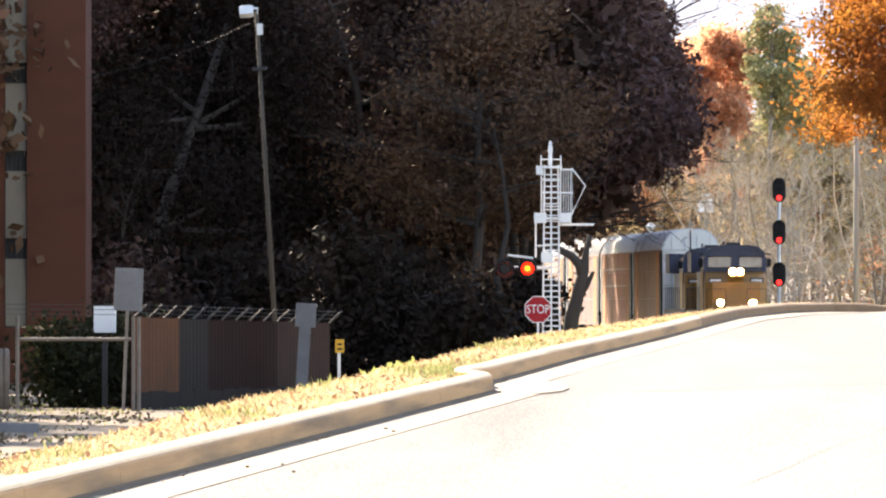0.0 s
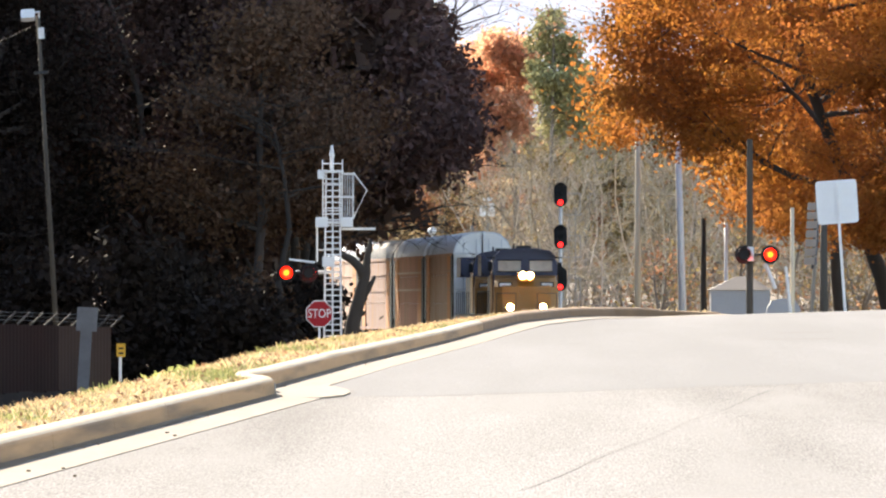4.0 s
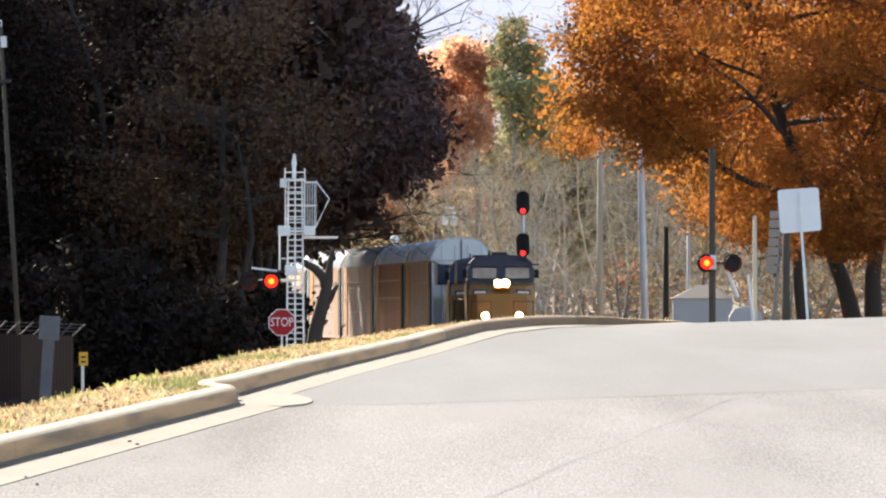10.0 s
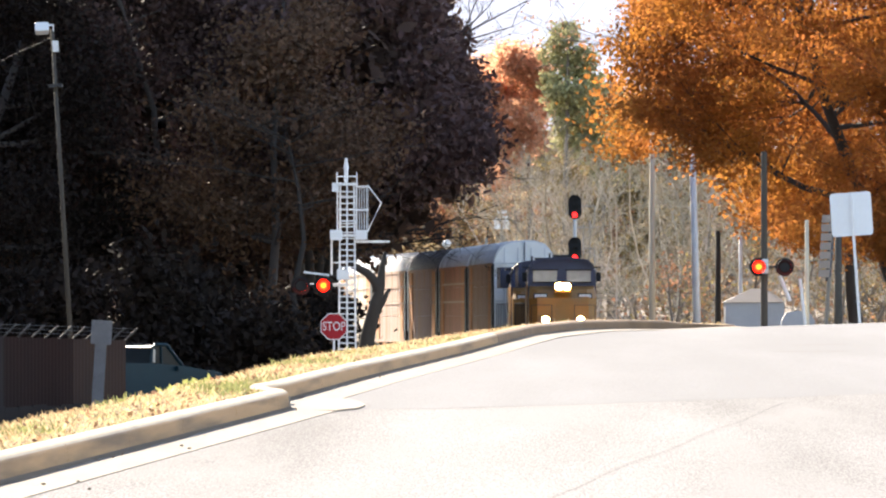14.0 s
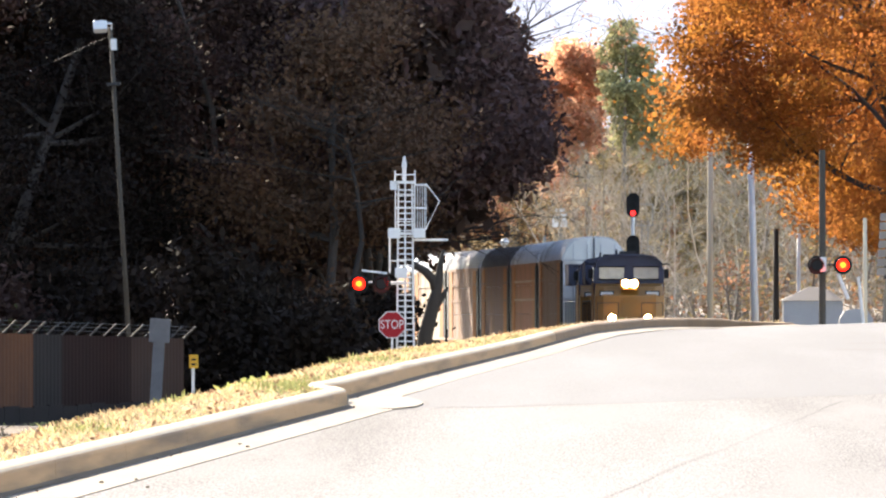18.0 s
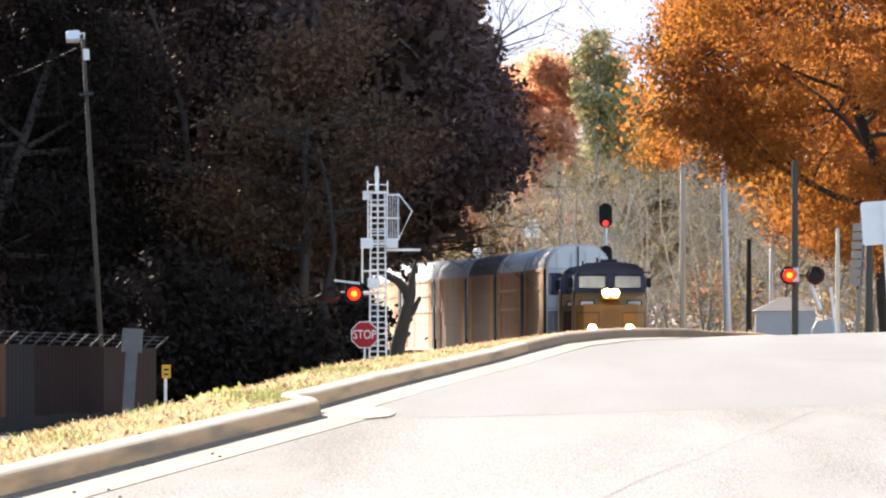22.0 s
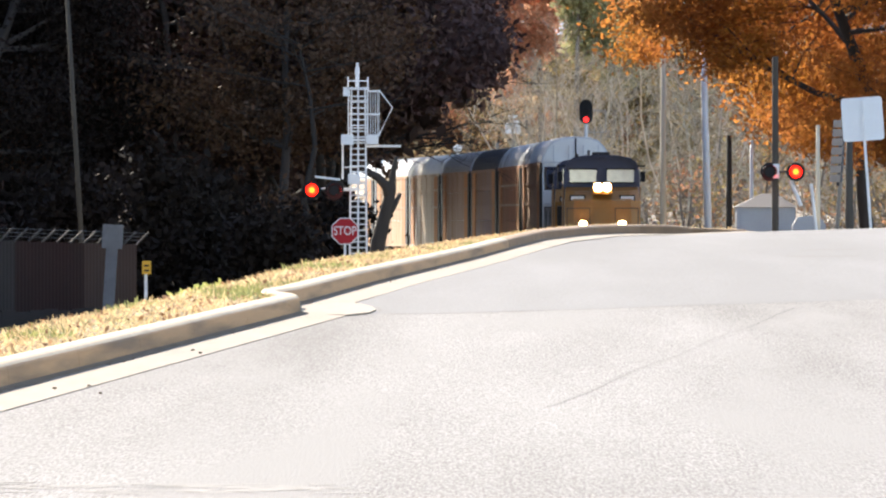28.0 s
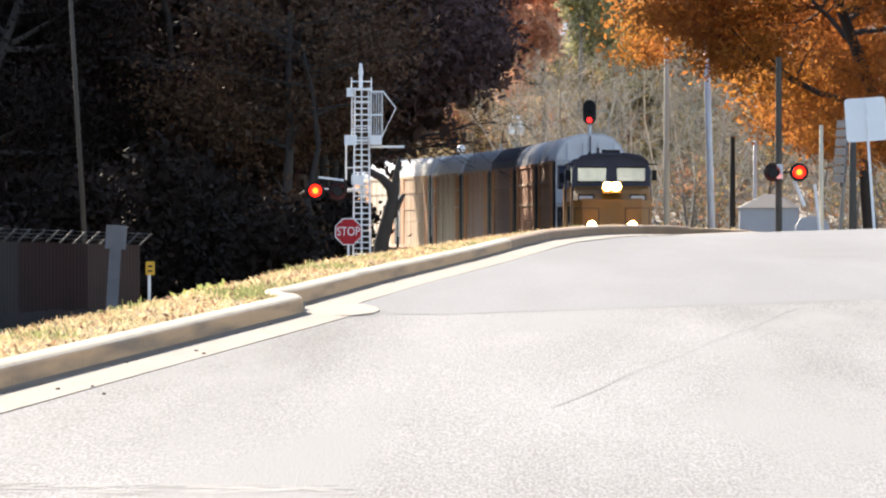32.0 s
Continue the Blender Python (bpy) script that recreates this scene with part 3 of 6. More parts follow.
# ---- railway ----
def make_track():
    track = root("railway_track", pose(0, 0, 0), "steel rails on a ballast bed curving away", "railway track", kind="structure")
    ds = list(range(186, 470, 4))
    bed = Shape()
    rows = []
    for d in ds:
        x = track_x(d)
        h = rail_z(d)
        rows.append([(x + o, DEEP * d, h + q) for o, q in ((-3.4, -0.6), (-1.9, -0.19), (1.9, -0.19), (3.4, -0.6))])
    bed.add([p for r in rows for p in r], [(j * 4 + i, j * 4 + i + 1, (j + 1) * 4 + i + 1, (j + 1) * 4 + i) for j in range(len(rows) - 1) for i in range(3)])
    bed.part("ballast_bed", track, BALLAST, label="grey crushed-stone ballast")
    for side in (-0.75, 0.75):
        s = Shape()
        prof = [(-0.07, -0.17), (0.07, -0.17), (0.015, -0.13), (0.036, -0.03), (0.036, 0.0), (-0.036, 0.0), (-0.036, -0.03), (-0.015, -0.13)]
        vs = [(track_x(d) + side + p, DEEP * d, q + rail_z(d)) for d in ds for p, q in prof]
        s.add(vs, [(j * 8 + i, j * 8 + (i + 1) % 8, (j + 1) * 8 + (i + 1) % 8, (j + 1) * 8 + i) for j in range(len(ds) - 1) for i in range(8)])
        s.part("rail", track, RUST)
    tie = Shape().box((0, 0, -0.2), (2.6, 0.22, 0.1)).mesh("sleeper", BARK_DARK)
    for i in range(280):
        d = 187 + i * 0.34
        ob = new("sleeper", tie)
        ob.parent = track
        ob.matrix_basis = spot(track_x(d), d, rail_z(d))


make_track()


def make_wheels(parent, ys, r=0.5, name="wheel_set"):
    for y in ys:
        s = Shape()
        for x in (-0.75, 0.75):
            s.tube([(x - 0.07, y, r), (x + 0.07, y, r)], r, 20)
        s.tube([(-0.9, y, r), (0.9, y, r)], 0.09, 8)
        s.part(name, parent, DARK_STEEL)


def make_locomotive():
    """Wide-nose diesel locomotive; it faces -y, rails at z 0."""
    loco = root("locomotive", pose(0, 0, 0), "dark blue and yellow diesel locomotive with its headlight on", "locomotive")
    f = -11.1
    Shape().box((0, 0.2, 1.45), (2.9, 21.0, 0.42), ch=0.04).part("underframe", loco, DARK_STEEL)
    Shape().box((0, 0.4, 0.85), (2.6, 6.5, 0.9), ch=0.12).part("fuel_tank", loco, DARK_STEEL)
    Shape().extrude([(-1.5, 0.25), (1.5, 0.25), (1.55, 0.9), (1.5, 1.3), (-1.5, 1.3), (-1.55, 0.9)], f + 0.1, f + 0.5).part("pilot_plow", loco, BLACK)
    # nose: slanted top and bevelled front edges
    n = Shape()
    w = 1.48
    lo = [(-w, f + 1.9, 1.66), (-w, f + 0.62, 1.66), (-w + 0.35, f + 0.35, 1.66), (w - 0.35, f + 0.35, 1.66), (w, f + 0.62, 1.66), (w, f + 1.9, 1.66)]
    mid = [(-w, f + 1.9, 2.95), (-w, f + 0.75, 2.95), (-w + 0.35, f + 0.45, 2.95), (w - 0.35, f + 0.45, 2.95), (w, f + 0.75, 2.95), (w, f + 1.9, 2.95)]
    top = [(-w + 0.04, f + 1.9, 3.52), (-w + 0.06, f + 1.35, 3.38), (-w + 0.4, f + 0.95, 3.32), (w - 0.4, f + 0.95, 3.32), (w - 0.06, f + 1.35, 3.38), (w - 0.04, f + 1.9, 3.52)]
    n.add(lo + mid + top, [tuple(range(6))[::-1], tuple(range(12, 18))] + [(i + k, (i + 1) % 6 + k, (i + 1) % 6 + 6 + k, i + 6 + k) for k in (0, 6) for i in range(6)])
    n.part("nose", loco, YELLOW, label="yellow wide nose")
    d = Shape().box((0.0, f + 0.415, 2.3), (0.66, 0.08, 1.15), ch=0.02)
    d.part("nose_door", loco, YELLOW)
    # cab with rounded roof edges
    prof = [(-1.5, 1.66), (1.5, 1.66), (1.5, 4.02), (1.38, 4.38), (1.12, 4.62), (0.6, 4.72), (-0.6, 4.72), (-1.12, 4.62), (-1.38, 4.38), (-1.5, 4.02)]
    Shape().extrude(prof, f + 1.75, f + 4.3).part("cab", loco, NAVY, label="dark blue cab")
    Shape().extrude([(x * 1.02, z + 0.03) for x, z in prof[3:9]] + [(x * 1.02, z - 0.06) for x, z in prof[8:2:-1]], f + 1.55, f + 1.8).part("roof_lip", loco, NAVY)
    Shape().box((-1.52, f + 3.0, 2.6), (0.03, 2.3, 1.8), ch=0.0).part("cab_side", loco, YELLOW)
    Shape().box((1.52, f + 3.0, 2.6), (0.03, 2.3, 1.8), ch=0.0).part("cab_side", loco, YELLOW)
    for x, wd in ((-0.74, 1.06), (0.74, 1.06)):
        p = Shape().box((x, f + 1.735, 3.93), (wd, 0.05, 0.5), ch=0.015).part("windscreen", loco, GLASS)
        Shape().box((x, f + 1.70, 4.20), (wd + 0.1, 0.05, 0.05), ch=0.01).part("window_frame", p, BLACK)
        Shape().box((x, f + 1.70, 3.66), (wd + 0.1, 0.05, 0.05), ch=0.01).part("window_frame", p, BLACK)
    for x in (-1.51, 1.51):
        Shape().box((x, f + 2.5, 3.9), (0.04, 0.75, 0.6), ch=0.01).part("side_window", loco, GLASS)
        Shape().box((x, f + 3.5, 3.9), (0.04, 0.75, 0.6), ch=0.01).part("side_window", loco, DARK_GLASS)
        sg = 1 if x > 0 else -1
        Shape().box((x + sg * 0.12, f + 2.05, 3.9), (0.2, 0.05, 0.4), ch=0.02).box((x + sg * 0.02, f + 2.9, 4.32), (0.42, 1.9, 0.05), ch=0.01).part("mirror_and_awning", loco, BLACK)
    for x in (-0.98, 0.98):
        Shape().box((x, f + 0.70, 3.05), (0.62, 0.3, 0.24), ch=0.02).part("number_board", loco, BLACK)
        Shape().box((x, f + 0.545, 3.05), (0.52, 0.012, 0.14), ch=0).part("number_board_face", loco, SIGN_WHITE, label="lit number board with unreadable digits")
    h = Shape().box((0, f + 0.66, 3.42), (0.76, 0.5, 0.44), ch=0.05).part("headlight_housing", loco, YELLOW)
    for x in (-0.17, 0.17):
        Shape().tube([(x, f + 0.40, 3.47), (x, f + 0.37, 3.47)], 0.17, 16).part("headlight", h, LAMP_HEAD, label="bright white headlight")
    for x in (-0.77, 0.77):
        b = Shape().box((x, f + 0.2, 1.95), (0.34, 0.3, 0.36), ch=0.04).part("ditch_light_housing", loco, BLACK)
        Shape().tube([(x, f + 0.05, 1.99), (x, f + 0.015, 1.99)], 0.17, 14).part("ditch_light", b, LAMP_HEAD, label="bright ditch light")
    # long hood
    hood = [(-0.95, 1.66), (0.95, 1.66), (0.95, 4.0), (0.7, 4.35), (-0.7, 4.35), (-0.95, 4.0)]
    Shape().extrude(hood, f + 4.3, f + 21.0).part("long_hood", loco, NAVY)
    Shape().box((0, f + 18.2, 4.0), (2.9, 4.2, 1.0), ch=0.2).part("radiator", loco, NAVY)
    for i in range(6):
        Shape().box((0, f + 6.5 + 1.6 * i, 4.42), (0.9, 1.1, 0.14), ch=0.04).part("roof_hatch", loco, DARK_STEEL)
    for sx in (-1.42, 1.42):
        r = Shape().tube([(sx, f + 4.6, 2.75), (sx, f + 20.8, 2.75)], 0.022, 6)
        for i in range(9):
            r.tube([(sx, f + 4.6 + 2.02 * i, 1.66), (sx, f + 4.6 + 2.02 * i, 2.75)], 0.02, 6)
        r.part("handrail", loco, DARK_STEEL)
        for i in range(4):
            Shape().box((sx, f + 0.55 + 0.12 * i, 0.45 + 0.32 * i), (0.3, 0.5, 0.05), ch=0.01).part("step", loco, DARK_STEEL)
    for sx in (-1, 1):
        Shape().tube([(sx * 1.4, f + 0.16, 1.66), (sx * 1.4, f + 0.16, 2.65), (sx * 0.5, f + 0.12, 2.65), (sx * 0.5, f + 0.12, 1.66)], 0.022, 6).part("front_handrail", loco, DARK_STEEL)
    Shape().box((0, f + 0.0, 0.9), (0.3, 0.6, 0.35), ch=0.06).part("coupler", loco, RUST)
    for y in (-7.0, 7.0):
        Shape().box((0, y, 0.72), (2.3, 4.6, 0.5), ch=0.1).part("bogie_frame", loco, DARK_STEEL)
        make_wheels(loco, (y - 1.85, y, y + 1.85))
    Shape().tube([(-0.5, f + 2.6, 4.72), (-0.5, f + 2.6, 4.95)], 0.05, 8).part("aerial", loco, DARK_STEEL)
    Shape().box((0, f + 3.4, 4.8), (0.7, 0.4, 0.16), ch=0.04).part("horn", loco, DARK_STEEL)
    return loco


CAR_ROOF = mat("zinc_roof", (0.66, 0.67, 0.69), (0.50, 0.51, 0.54), rough=0.5, metal=0.15, coarse=0.6, fine=8, bump=0.05, dirt=(0.18, 0.16, 0.15), dirt_scale=0.5)
CAR_ROOF_GREY = mat("dull_grey_roof", (0.40, 0.40, 0.42), (0.28, 0.28, 0.30), rough=0.55, coarse=0.6, fine=8, bump=0.05)
CAR_ROOF_DARK = mat("grimy_roof", (0.085, 0.085, 0.10), (0.05, 0.05, 0.06), rough=0.6, coarse=0.6, fine=8, bump=0.05)
CAR_ROOF_WHITE = mat("white_roof", (0.74, 0.74, 0.74), (0.6, 0.6, 0.6), rough=0.6, coarse=0.6, fine=8, bump=0.05, dirt=(0.4, 0.36, 0.33), dirt_scale=0.5)


BRIGHT_RUST = mat("orange_rust", (0.58, 0.25, 0.09), (0.40, 0.16, 0.055), rough=0.85, coarse=1.5, fine=12, stretch=(1, 1, 0.3))


def side_mat(name, a, b):
    return mat(name, a, b, rough=0.8, coarse=0.5, fine=10, bump=0.1, stretch=(1, 1, 0.18), dirt=(0.30, 0.15, 0.065), dirt_scale=0.9, dirt_at=0.59)


SIDES = [side_mat("olive_panels", (0.42, 0.265, 0.175), (0.30, 0.185, 0.125)),
         side_mat("rust_panels", (0.50, 0.225, 0.13), (0.37, 0.16, 0.09)),
         side_mat("dark_panels", (0.30, 0.19, 0.165), (0.21, 0.13, 0.115)),
         side_mat("tan_panels", (0.56, 0.38, 0.22), (0.42, 0.27, 0.15)),
         side_mat("pale_panels", (0.66, 0.55, 0.42), (0.52, 0.41, 0.30)),
         side_mat("grey_brown_panels", (0.46, 0.31, 0.24), (0.34, 0.225, 0.175))]
BELT = mat("worn_belt", (0.62, 0.47, 0.34), (0.44, 0.27, 0.16), rough=0.8, coarse=0.8, fine=10, bump=0.05, stretch=(1, 0.5, 1))


def make_autorack(side, roof, end):
    """Enclosed car carrier, rails at z 0."""
    car = root("car_carrier_wagon", pose(0, 0, 0), "", "railway wagon", "car carrier wagons of the train")
    L = 12.75
    Shape().box((0, 0, 1.15), (2.8, 27.0, 0.4), ch=0.04).part("underframe", car, RUST)
    shoulder = [(1.52, 4.72), (1.45, 5.02), (1.26, 5.38), (0.98, 5.66), (0.6, 5.80), (0.0, 5.84)]
    prof = shoulder + [(-x, z) for x, z in shoulder[-2::-1]]
    inner = [(x * 0.96, z - 0.06) for x, z in prof]
    Shape().extrude(prof + inner[::-1], -L, L).part("roof", car, roof, label="rounded corrugated roof")
    ribs = Shape()
    for i in range(26):
        y = -L + 0.25 + i * 1.0
        ribs.extrude([(x * 1.01, z + 0.025) for x, z in prof] + [(x * 0.99, z - 0.01) for x, z in prof[::-1]], y - 0.04, y + 0.04)
    tagged(ribs.part("roof_ribbing", car, roof), kind="stuff")
    for sx in (-1, 1):
        for k in range(12):
            y = -L + 0.75 + (k + 0.5) * (2 * L - 1.5) / 12
            p = Shape()
            for z, h in ((1.45, 1.46), (2.92, 1.44), (4.16, 1.0)):
                p.box((sx * 1.49, y, z), (0.05, 2.17, h), ch=0.012)
            p.part("side_panel", car, side)
        post = Shape().box((0, 0, 2.7), (0.06, 0.07, 4.0), ch=0.02).mesh("side_post", side)
        for k in range(13):
            ob = new("side_post", post)
            ob.parent = car
            ob.matrix_basis = pose(sx * 1.497, -L + 0.75 + k * (2 * L - 1.5) / 12, 0)
        for z in (2.92, 3.85):
            Shape().box((sx * 1.525, 0, z), (0.07, 2 * L - 3.0, 0.11), ch=0.02).part("belt_rail", car, BELT if side is SIDES[1] else side)
        for z in (0.78, 4.68):
            Shape().box((sx * 1.51, 0, z), (0.12, 2 * L - 0.2, 0.14), ch=0.02).part("side_rail", car, side)
        for y in (-L + 0.32, L - 0.32):
            Shape().box((sx * 1.5, y + (2.6 if y < 0 else -2.6), 2.7), (0.12, 2.6, 4.1), ch=0.04).part("corner_panel", car, BRIGHT_RUST, label="rust-streaked end panel")
            # black band that stands in for the dark gap between wagons
            Shape().box((sx * 1.47, y + (0.55 if y < 0 else -0.55), 2.7), (0.16, 1.6, 4.1), ch=0.04).part("corner_post", car, BLACK)
    for y, sg in ((-L, -1), (L, 1)):
        d = [(x * 0.965, z - 0.05) for x, z in prof]
        for sx in (-1, 1):
            half = [(q, z) for q, z in d if q * sx >= -0.01]
            half = half if sx > 0 else half[::-1]
            half = [(q - sx * 0.0 if abs(q) > 0.01 else sx * 0.03, z) for q, z in half]
            poly = [(sx * 1.46, 1.35)] + half + [(sx * 0.03, 1.35)]
            door = Shape().extrude(poly, y - 0.05, y + 0.05).part("end_door", car, end, label="pale folding end door")
            fr = Shape()
            for z in (1.6, 2.9, 4.2, 4.72):
                fr.box((sx * 0.75, y + sg * 0.07, z), (1.3, 0.05, 0.06), ch=0.01)
            for q in (0.32, 0.98):
                fr.box((sx * q, y + sg * 0.07, 5.1), (0.045, 0.05, 0.75), ch=0.01)
                fr.box((sx * q, y + sg * 0.07, 2.9), (0.06, 0.05, 2.9), ch=0.01)
            fr.part("door_frame", door, CAR_ROOF)
        Shape().box((0, y + sg * 0.09, 5.2), (0.05, 0.06, 1.1), ch=0.01).part("door_bar", car, DARK_STEEL)
        Shape().box((0, y + sg * 0.25, 0.9), (0.28, 0.6, 0.3), ch=0.05).part("coupler", car, RUST)
    for y in (-10.2, 10.2):
        Shape().box((0, y, 0.6), (2.1, 2.6, 0.4), ch=0.08).part("bogie_frame", car, DARK_STEEL)
        make_wheels(car, (y - 0.9, y + 0.9), 0.42)
    return car


# train: distance of the leading buffer from the eye, second by second
TRAVEL_T = [0.0, 4.0, 13.0, 22.0, 30.0, 32.0]
TRAVEL_Y = [481.5, 472.5, 448.0, 420.5, 391.0, 383.0]


TRAVEL = np.polyfit(TRAVEL_T, TRAVEL_Y, 3)


def train_rows(behind):
    rows = []
    for i in range(33):
        y = float(np.polyval(TRAVEL, i)) + behind
        rows.append((float(i), pose(track_x(y / DEEP), y, rail_z(y / DEEP), 0, 0, math.degrees(math.atan(max(y - 377, 0) / 2530)))))
    return rows


TRAIN = []
LOCO = make_locomotive()
TRAIN.append((LOCO, 11.1))
second = copy_thing(LOCO, pose(0, 0, 0))
for o in second.children_recursive:
    if o.name.startswith(("headlight", "ditch_light")) and o.data.materials[0] == LAMP_HEAD:
        dark = o.data.copy()
        dark.materials[0] = GLASS
        o.data = dark
tagged(second, "dark blue and yellow diesel locomotive coupled behind the leader", "locomotive")
TRAIN.append((second, 11.1 + 22.0))
at = 44.6
kinds = [(0, CAR_ROOF, WHITE), (1, CAR_ROOF, WHITE), (2, CAR_ROOF_DARK, WHITE), (5, CAR_ROOF_GREY, WHITE), (4, CAR_ROOF_WHITE, WHITE), (3, CAR_ROOF_WHITE, WHITE), (4, CAR_ROOF_WHITE, WHITE), (1, CAR_ROOF, WHITE)]
WORDS = ["grimy olive-brown", "rust-brown", "weathered grey", "weathered tan", "pale beige", "dull grey-brown"]
TOPS = {CAR_ROOF: "grey", CAR_ROOF_DARK: "dark", CAR_ROOF_GREY: "dull grey", CAR_ROOF_WHITE: "white"}
for k, r, e in kinds:
    car = make_autorack(SIDES[k], r, e)
    tagged(car, WORDS[k] + " enclosed car carrier wagon with a " + TOPS[r] + " roof")
    TRAIN.append((car, at + 13.1))
    at += 27.2


# ---- signals at the crossing ----
def base_z(x, d):
    return ground_z(x, d) - 0.05


DULL_LADDER = mat("weathered_steel", (0.36, 0.36, 0.35), (0.26, 0.26, 0.255), rough=0.6, metal=0.1, coarse=3, fine=30, bump=0.05)


def make_three_head_signal():
    x, d = 3.6, 276.0
    z0 = base_z(x, d)
    sig = root("railway_signal", spot(x, d, z0), "tall railway signal with three black heads showing red", "railway signal")
    top = 7.62 - z0
    Shape().tube([(0, 0, 0), (0, 0, top - 0.6)], 0.09, 10).part("mast", sig, STEEL)
    lad = Shape()
    for sx in (0.42, 0.74):
        lad.tube([(sx, 0.1, 0.1), (sx, 0.1, top - 1.0)], 0.02, 6)
    for i in range(int((top - 1.2) / 0.35)):
        lad.tube([(0.42, 0.1, 0.3 + 0.35 * i), (0.74, 0.1, 0.3 + 0.35 * i)], 0.012, 5)
    lad.part("ladder", sig, DULL_LADDER)
    for k in range(3):
        z = top - 0.55 - 2.07 * k
        head = []
        for i in range(20):
            a = 2 * math.pi * i / 20
            head.append((0.33 * math.cos(a), z + 0.25 + (0.33 * math.sin(a) + (0.27 if math.sin(a) > 0 else -0.27))))
        h = Shape().extrude(head, -0.42, -0.3).part("signal_head", sig, BLACK, label="black oval signal head")
        for q in (0.62, 0.24, -0.14):
            s = Shape()
            ring = [(0.15 * math.cos(a), z + q + 0.15 * math.sin(a)) for a in np.linspace(-0.4, math.pi + 0.4, 10)]
            ring += [(0.165 * math.cos(a), z + q + 0.165 * math.sin(a)) for a in np.linspace(math.pi + 0.4, -0.4, 10)]
            s.extrude(ring, -0.66, -0.42).part("hood", h, BLACK)
        Shape().tube([(0, -0.425, z - 0.14), (0, -0.455, z - 0.14)], 0.13, 16).part("red_lens", h, LAMP_RED, label="glowing red lens")
        pf = Shape().box((0.55, 0.25, z - 0.75), (0.95, 0.7, 0.04), ch=0.01)
        for sx in (0.15, 0.98):
            pf.tube([(sx, 0.5, z - 0.75), (sx, 0.5, z + 0.3)], 0.02, 5)
        pf.tube([(0.15, 0.5, z + 0.3), (0.98, 0.5, z + 0.3)], 0.02, 5)
        pf.part("platform", sig, DULL_LADDER)
    Shape().box((0, 0, 0.15), (0.7, 0.7, 0.4), ch=0.04).part("footing", sig, CONCRETE)


make_three_head_signal()

FLASH = []


def make_lattice_mast():
    """Galvanised lattice mast with ladder, cage and the crossing flashers."""
    x, d = -4.52, 165.0
    z0 = base_z(x, d)
    m = root("lattice_mast", spot(x, d, z0), "galvanised lattice mast with ladder and equipment cage", "signal mast")
    top = 6.05 - z0
    w0, w1 = 0.26, 0.22
    for sx in (-1, 1):
        for sy in (-1, 1):
            Shape().tube([(sx * w0, sy * w0, 0.5), (sx * w1 * 0.9, sy * w1, top - 0.2)], 0.025, 6).part("leg", m, STEEL)
    n = 34
    for i in range(n):
        r = Shape()
        z = 0.7 + i * (top - 1.0) / n
        w = w0 + (w1 - w0) * i / n
        for sy in (-1, 1):
            r.box((0, sy * w, z), (2 * w, 0.03, 0.036), ch=0.0)
        for sx in (-1, 1):
            r.box((sx * w, 0, z), (0.03, 2 * w, 0.036), ch=0.0)
        r.part("rung", m, STEEL)
    c = Shape().box((0.0, -w1 - 0.05, top * 0.56), (0.05, 0.05, top * 0.85), ch=0.01)
    c.part("conduit", m, STEEL)
    zc = top - 1.0
    for z in (zc - 0.75, zc + 0.75):
        Shape().box((0.0, -0.05, z), (0.62, 0.6, 0.07), ch=0.015).part("cage_floor", m, STEEL)
    for sx in (-0.29, 0.0, 0.27):
        for sy in (-0.34, 0.28):
            Shape().tube([(sx, sy, zc - 0.75), (sx, sy, zc + 0.75)], 0.016, 6).part("cage_bar", m, STEEL)
    for z in (-0.4, 0, 0.4):
        for sy in (-0.34, 0.28):
            Shape().tube([(-0.29, sy, zc + z), (0.27, sy, zc + z)], 0.016, 6).part("cage_rail", m, STEEL)
    for z in (zc - 0.62, zc, zc + 0.68):
        Shape().box((0.45, -0.1, z), (0.36, 0.3, 0.05), ch=0.01).part("louvre_frame", m, STEEL)
    for q in (0.29, 0.36, 0.43, 0.50, 0.57, 0.61):
        Shape().box((q, -0.22, zc + 0.03), (0.02, 0.03, 1.28), ch=0.0).part("louvre_slat", m, STEEL)
    a = Shape().tube([(0.60, -0.1, zc + 0.72), (1.0, -0.1, zc + 0.20), (0.60, -0.1, zc - 0.62)], 0.022, 6)
    a.part("stay_bracket", m, STEEL)
    for c_, s_ in (((-0.32, -0.3, zc - 0.74), (0.36, 0.3, 0.30)), ((0.42, -0.3, zc - 0.74), (0.34, 0.3, 0.28)), ((-0.34, -0.2, zc + 0.66), (0.2, 0.3, 0.26))):
        Shape().box(c_, s_, ch=0.03).part("junction_box", m, SIGN_BACK)
    t = Shape().tube([(-0.03, 0, top - 0.2), (-0.03, 0, top + 0.25)], 0.06, 10).tube([(-0.03, 0, top + 0.2), (-0.03, 0, top + 0.52)], [0.085, 0.035], 10)
    for sx in (-0.3, 0.28):
        t.tube([(sx, 0, top - 0.3), (sx, 0, top + 0.1)], 0.02, 6)
    t.tube([(-0.3, 0, top - 0.02), (0.28, 0, top - 0.02)], 0.02, 6)
    t.part("mast_cap", m, STEEL)
    Shape().box((0, 0, 0.45), (0.66, 0.66, 1.5), ch=0.03).part("footing", m, CONCRETE)
    # whip and side arm
    zz = 4.10 - z0
    Shape().tube([(-0.46, 0, zz - 0.95), (-0.46, 0, zz + 0.1)], 0.03, 6).tube([(-0.46, 0, zz - 0.6), (0, 0, zz - 0.6)], 0.02, 6).part("whip_aerial", m, STEEL)
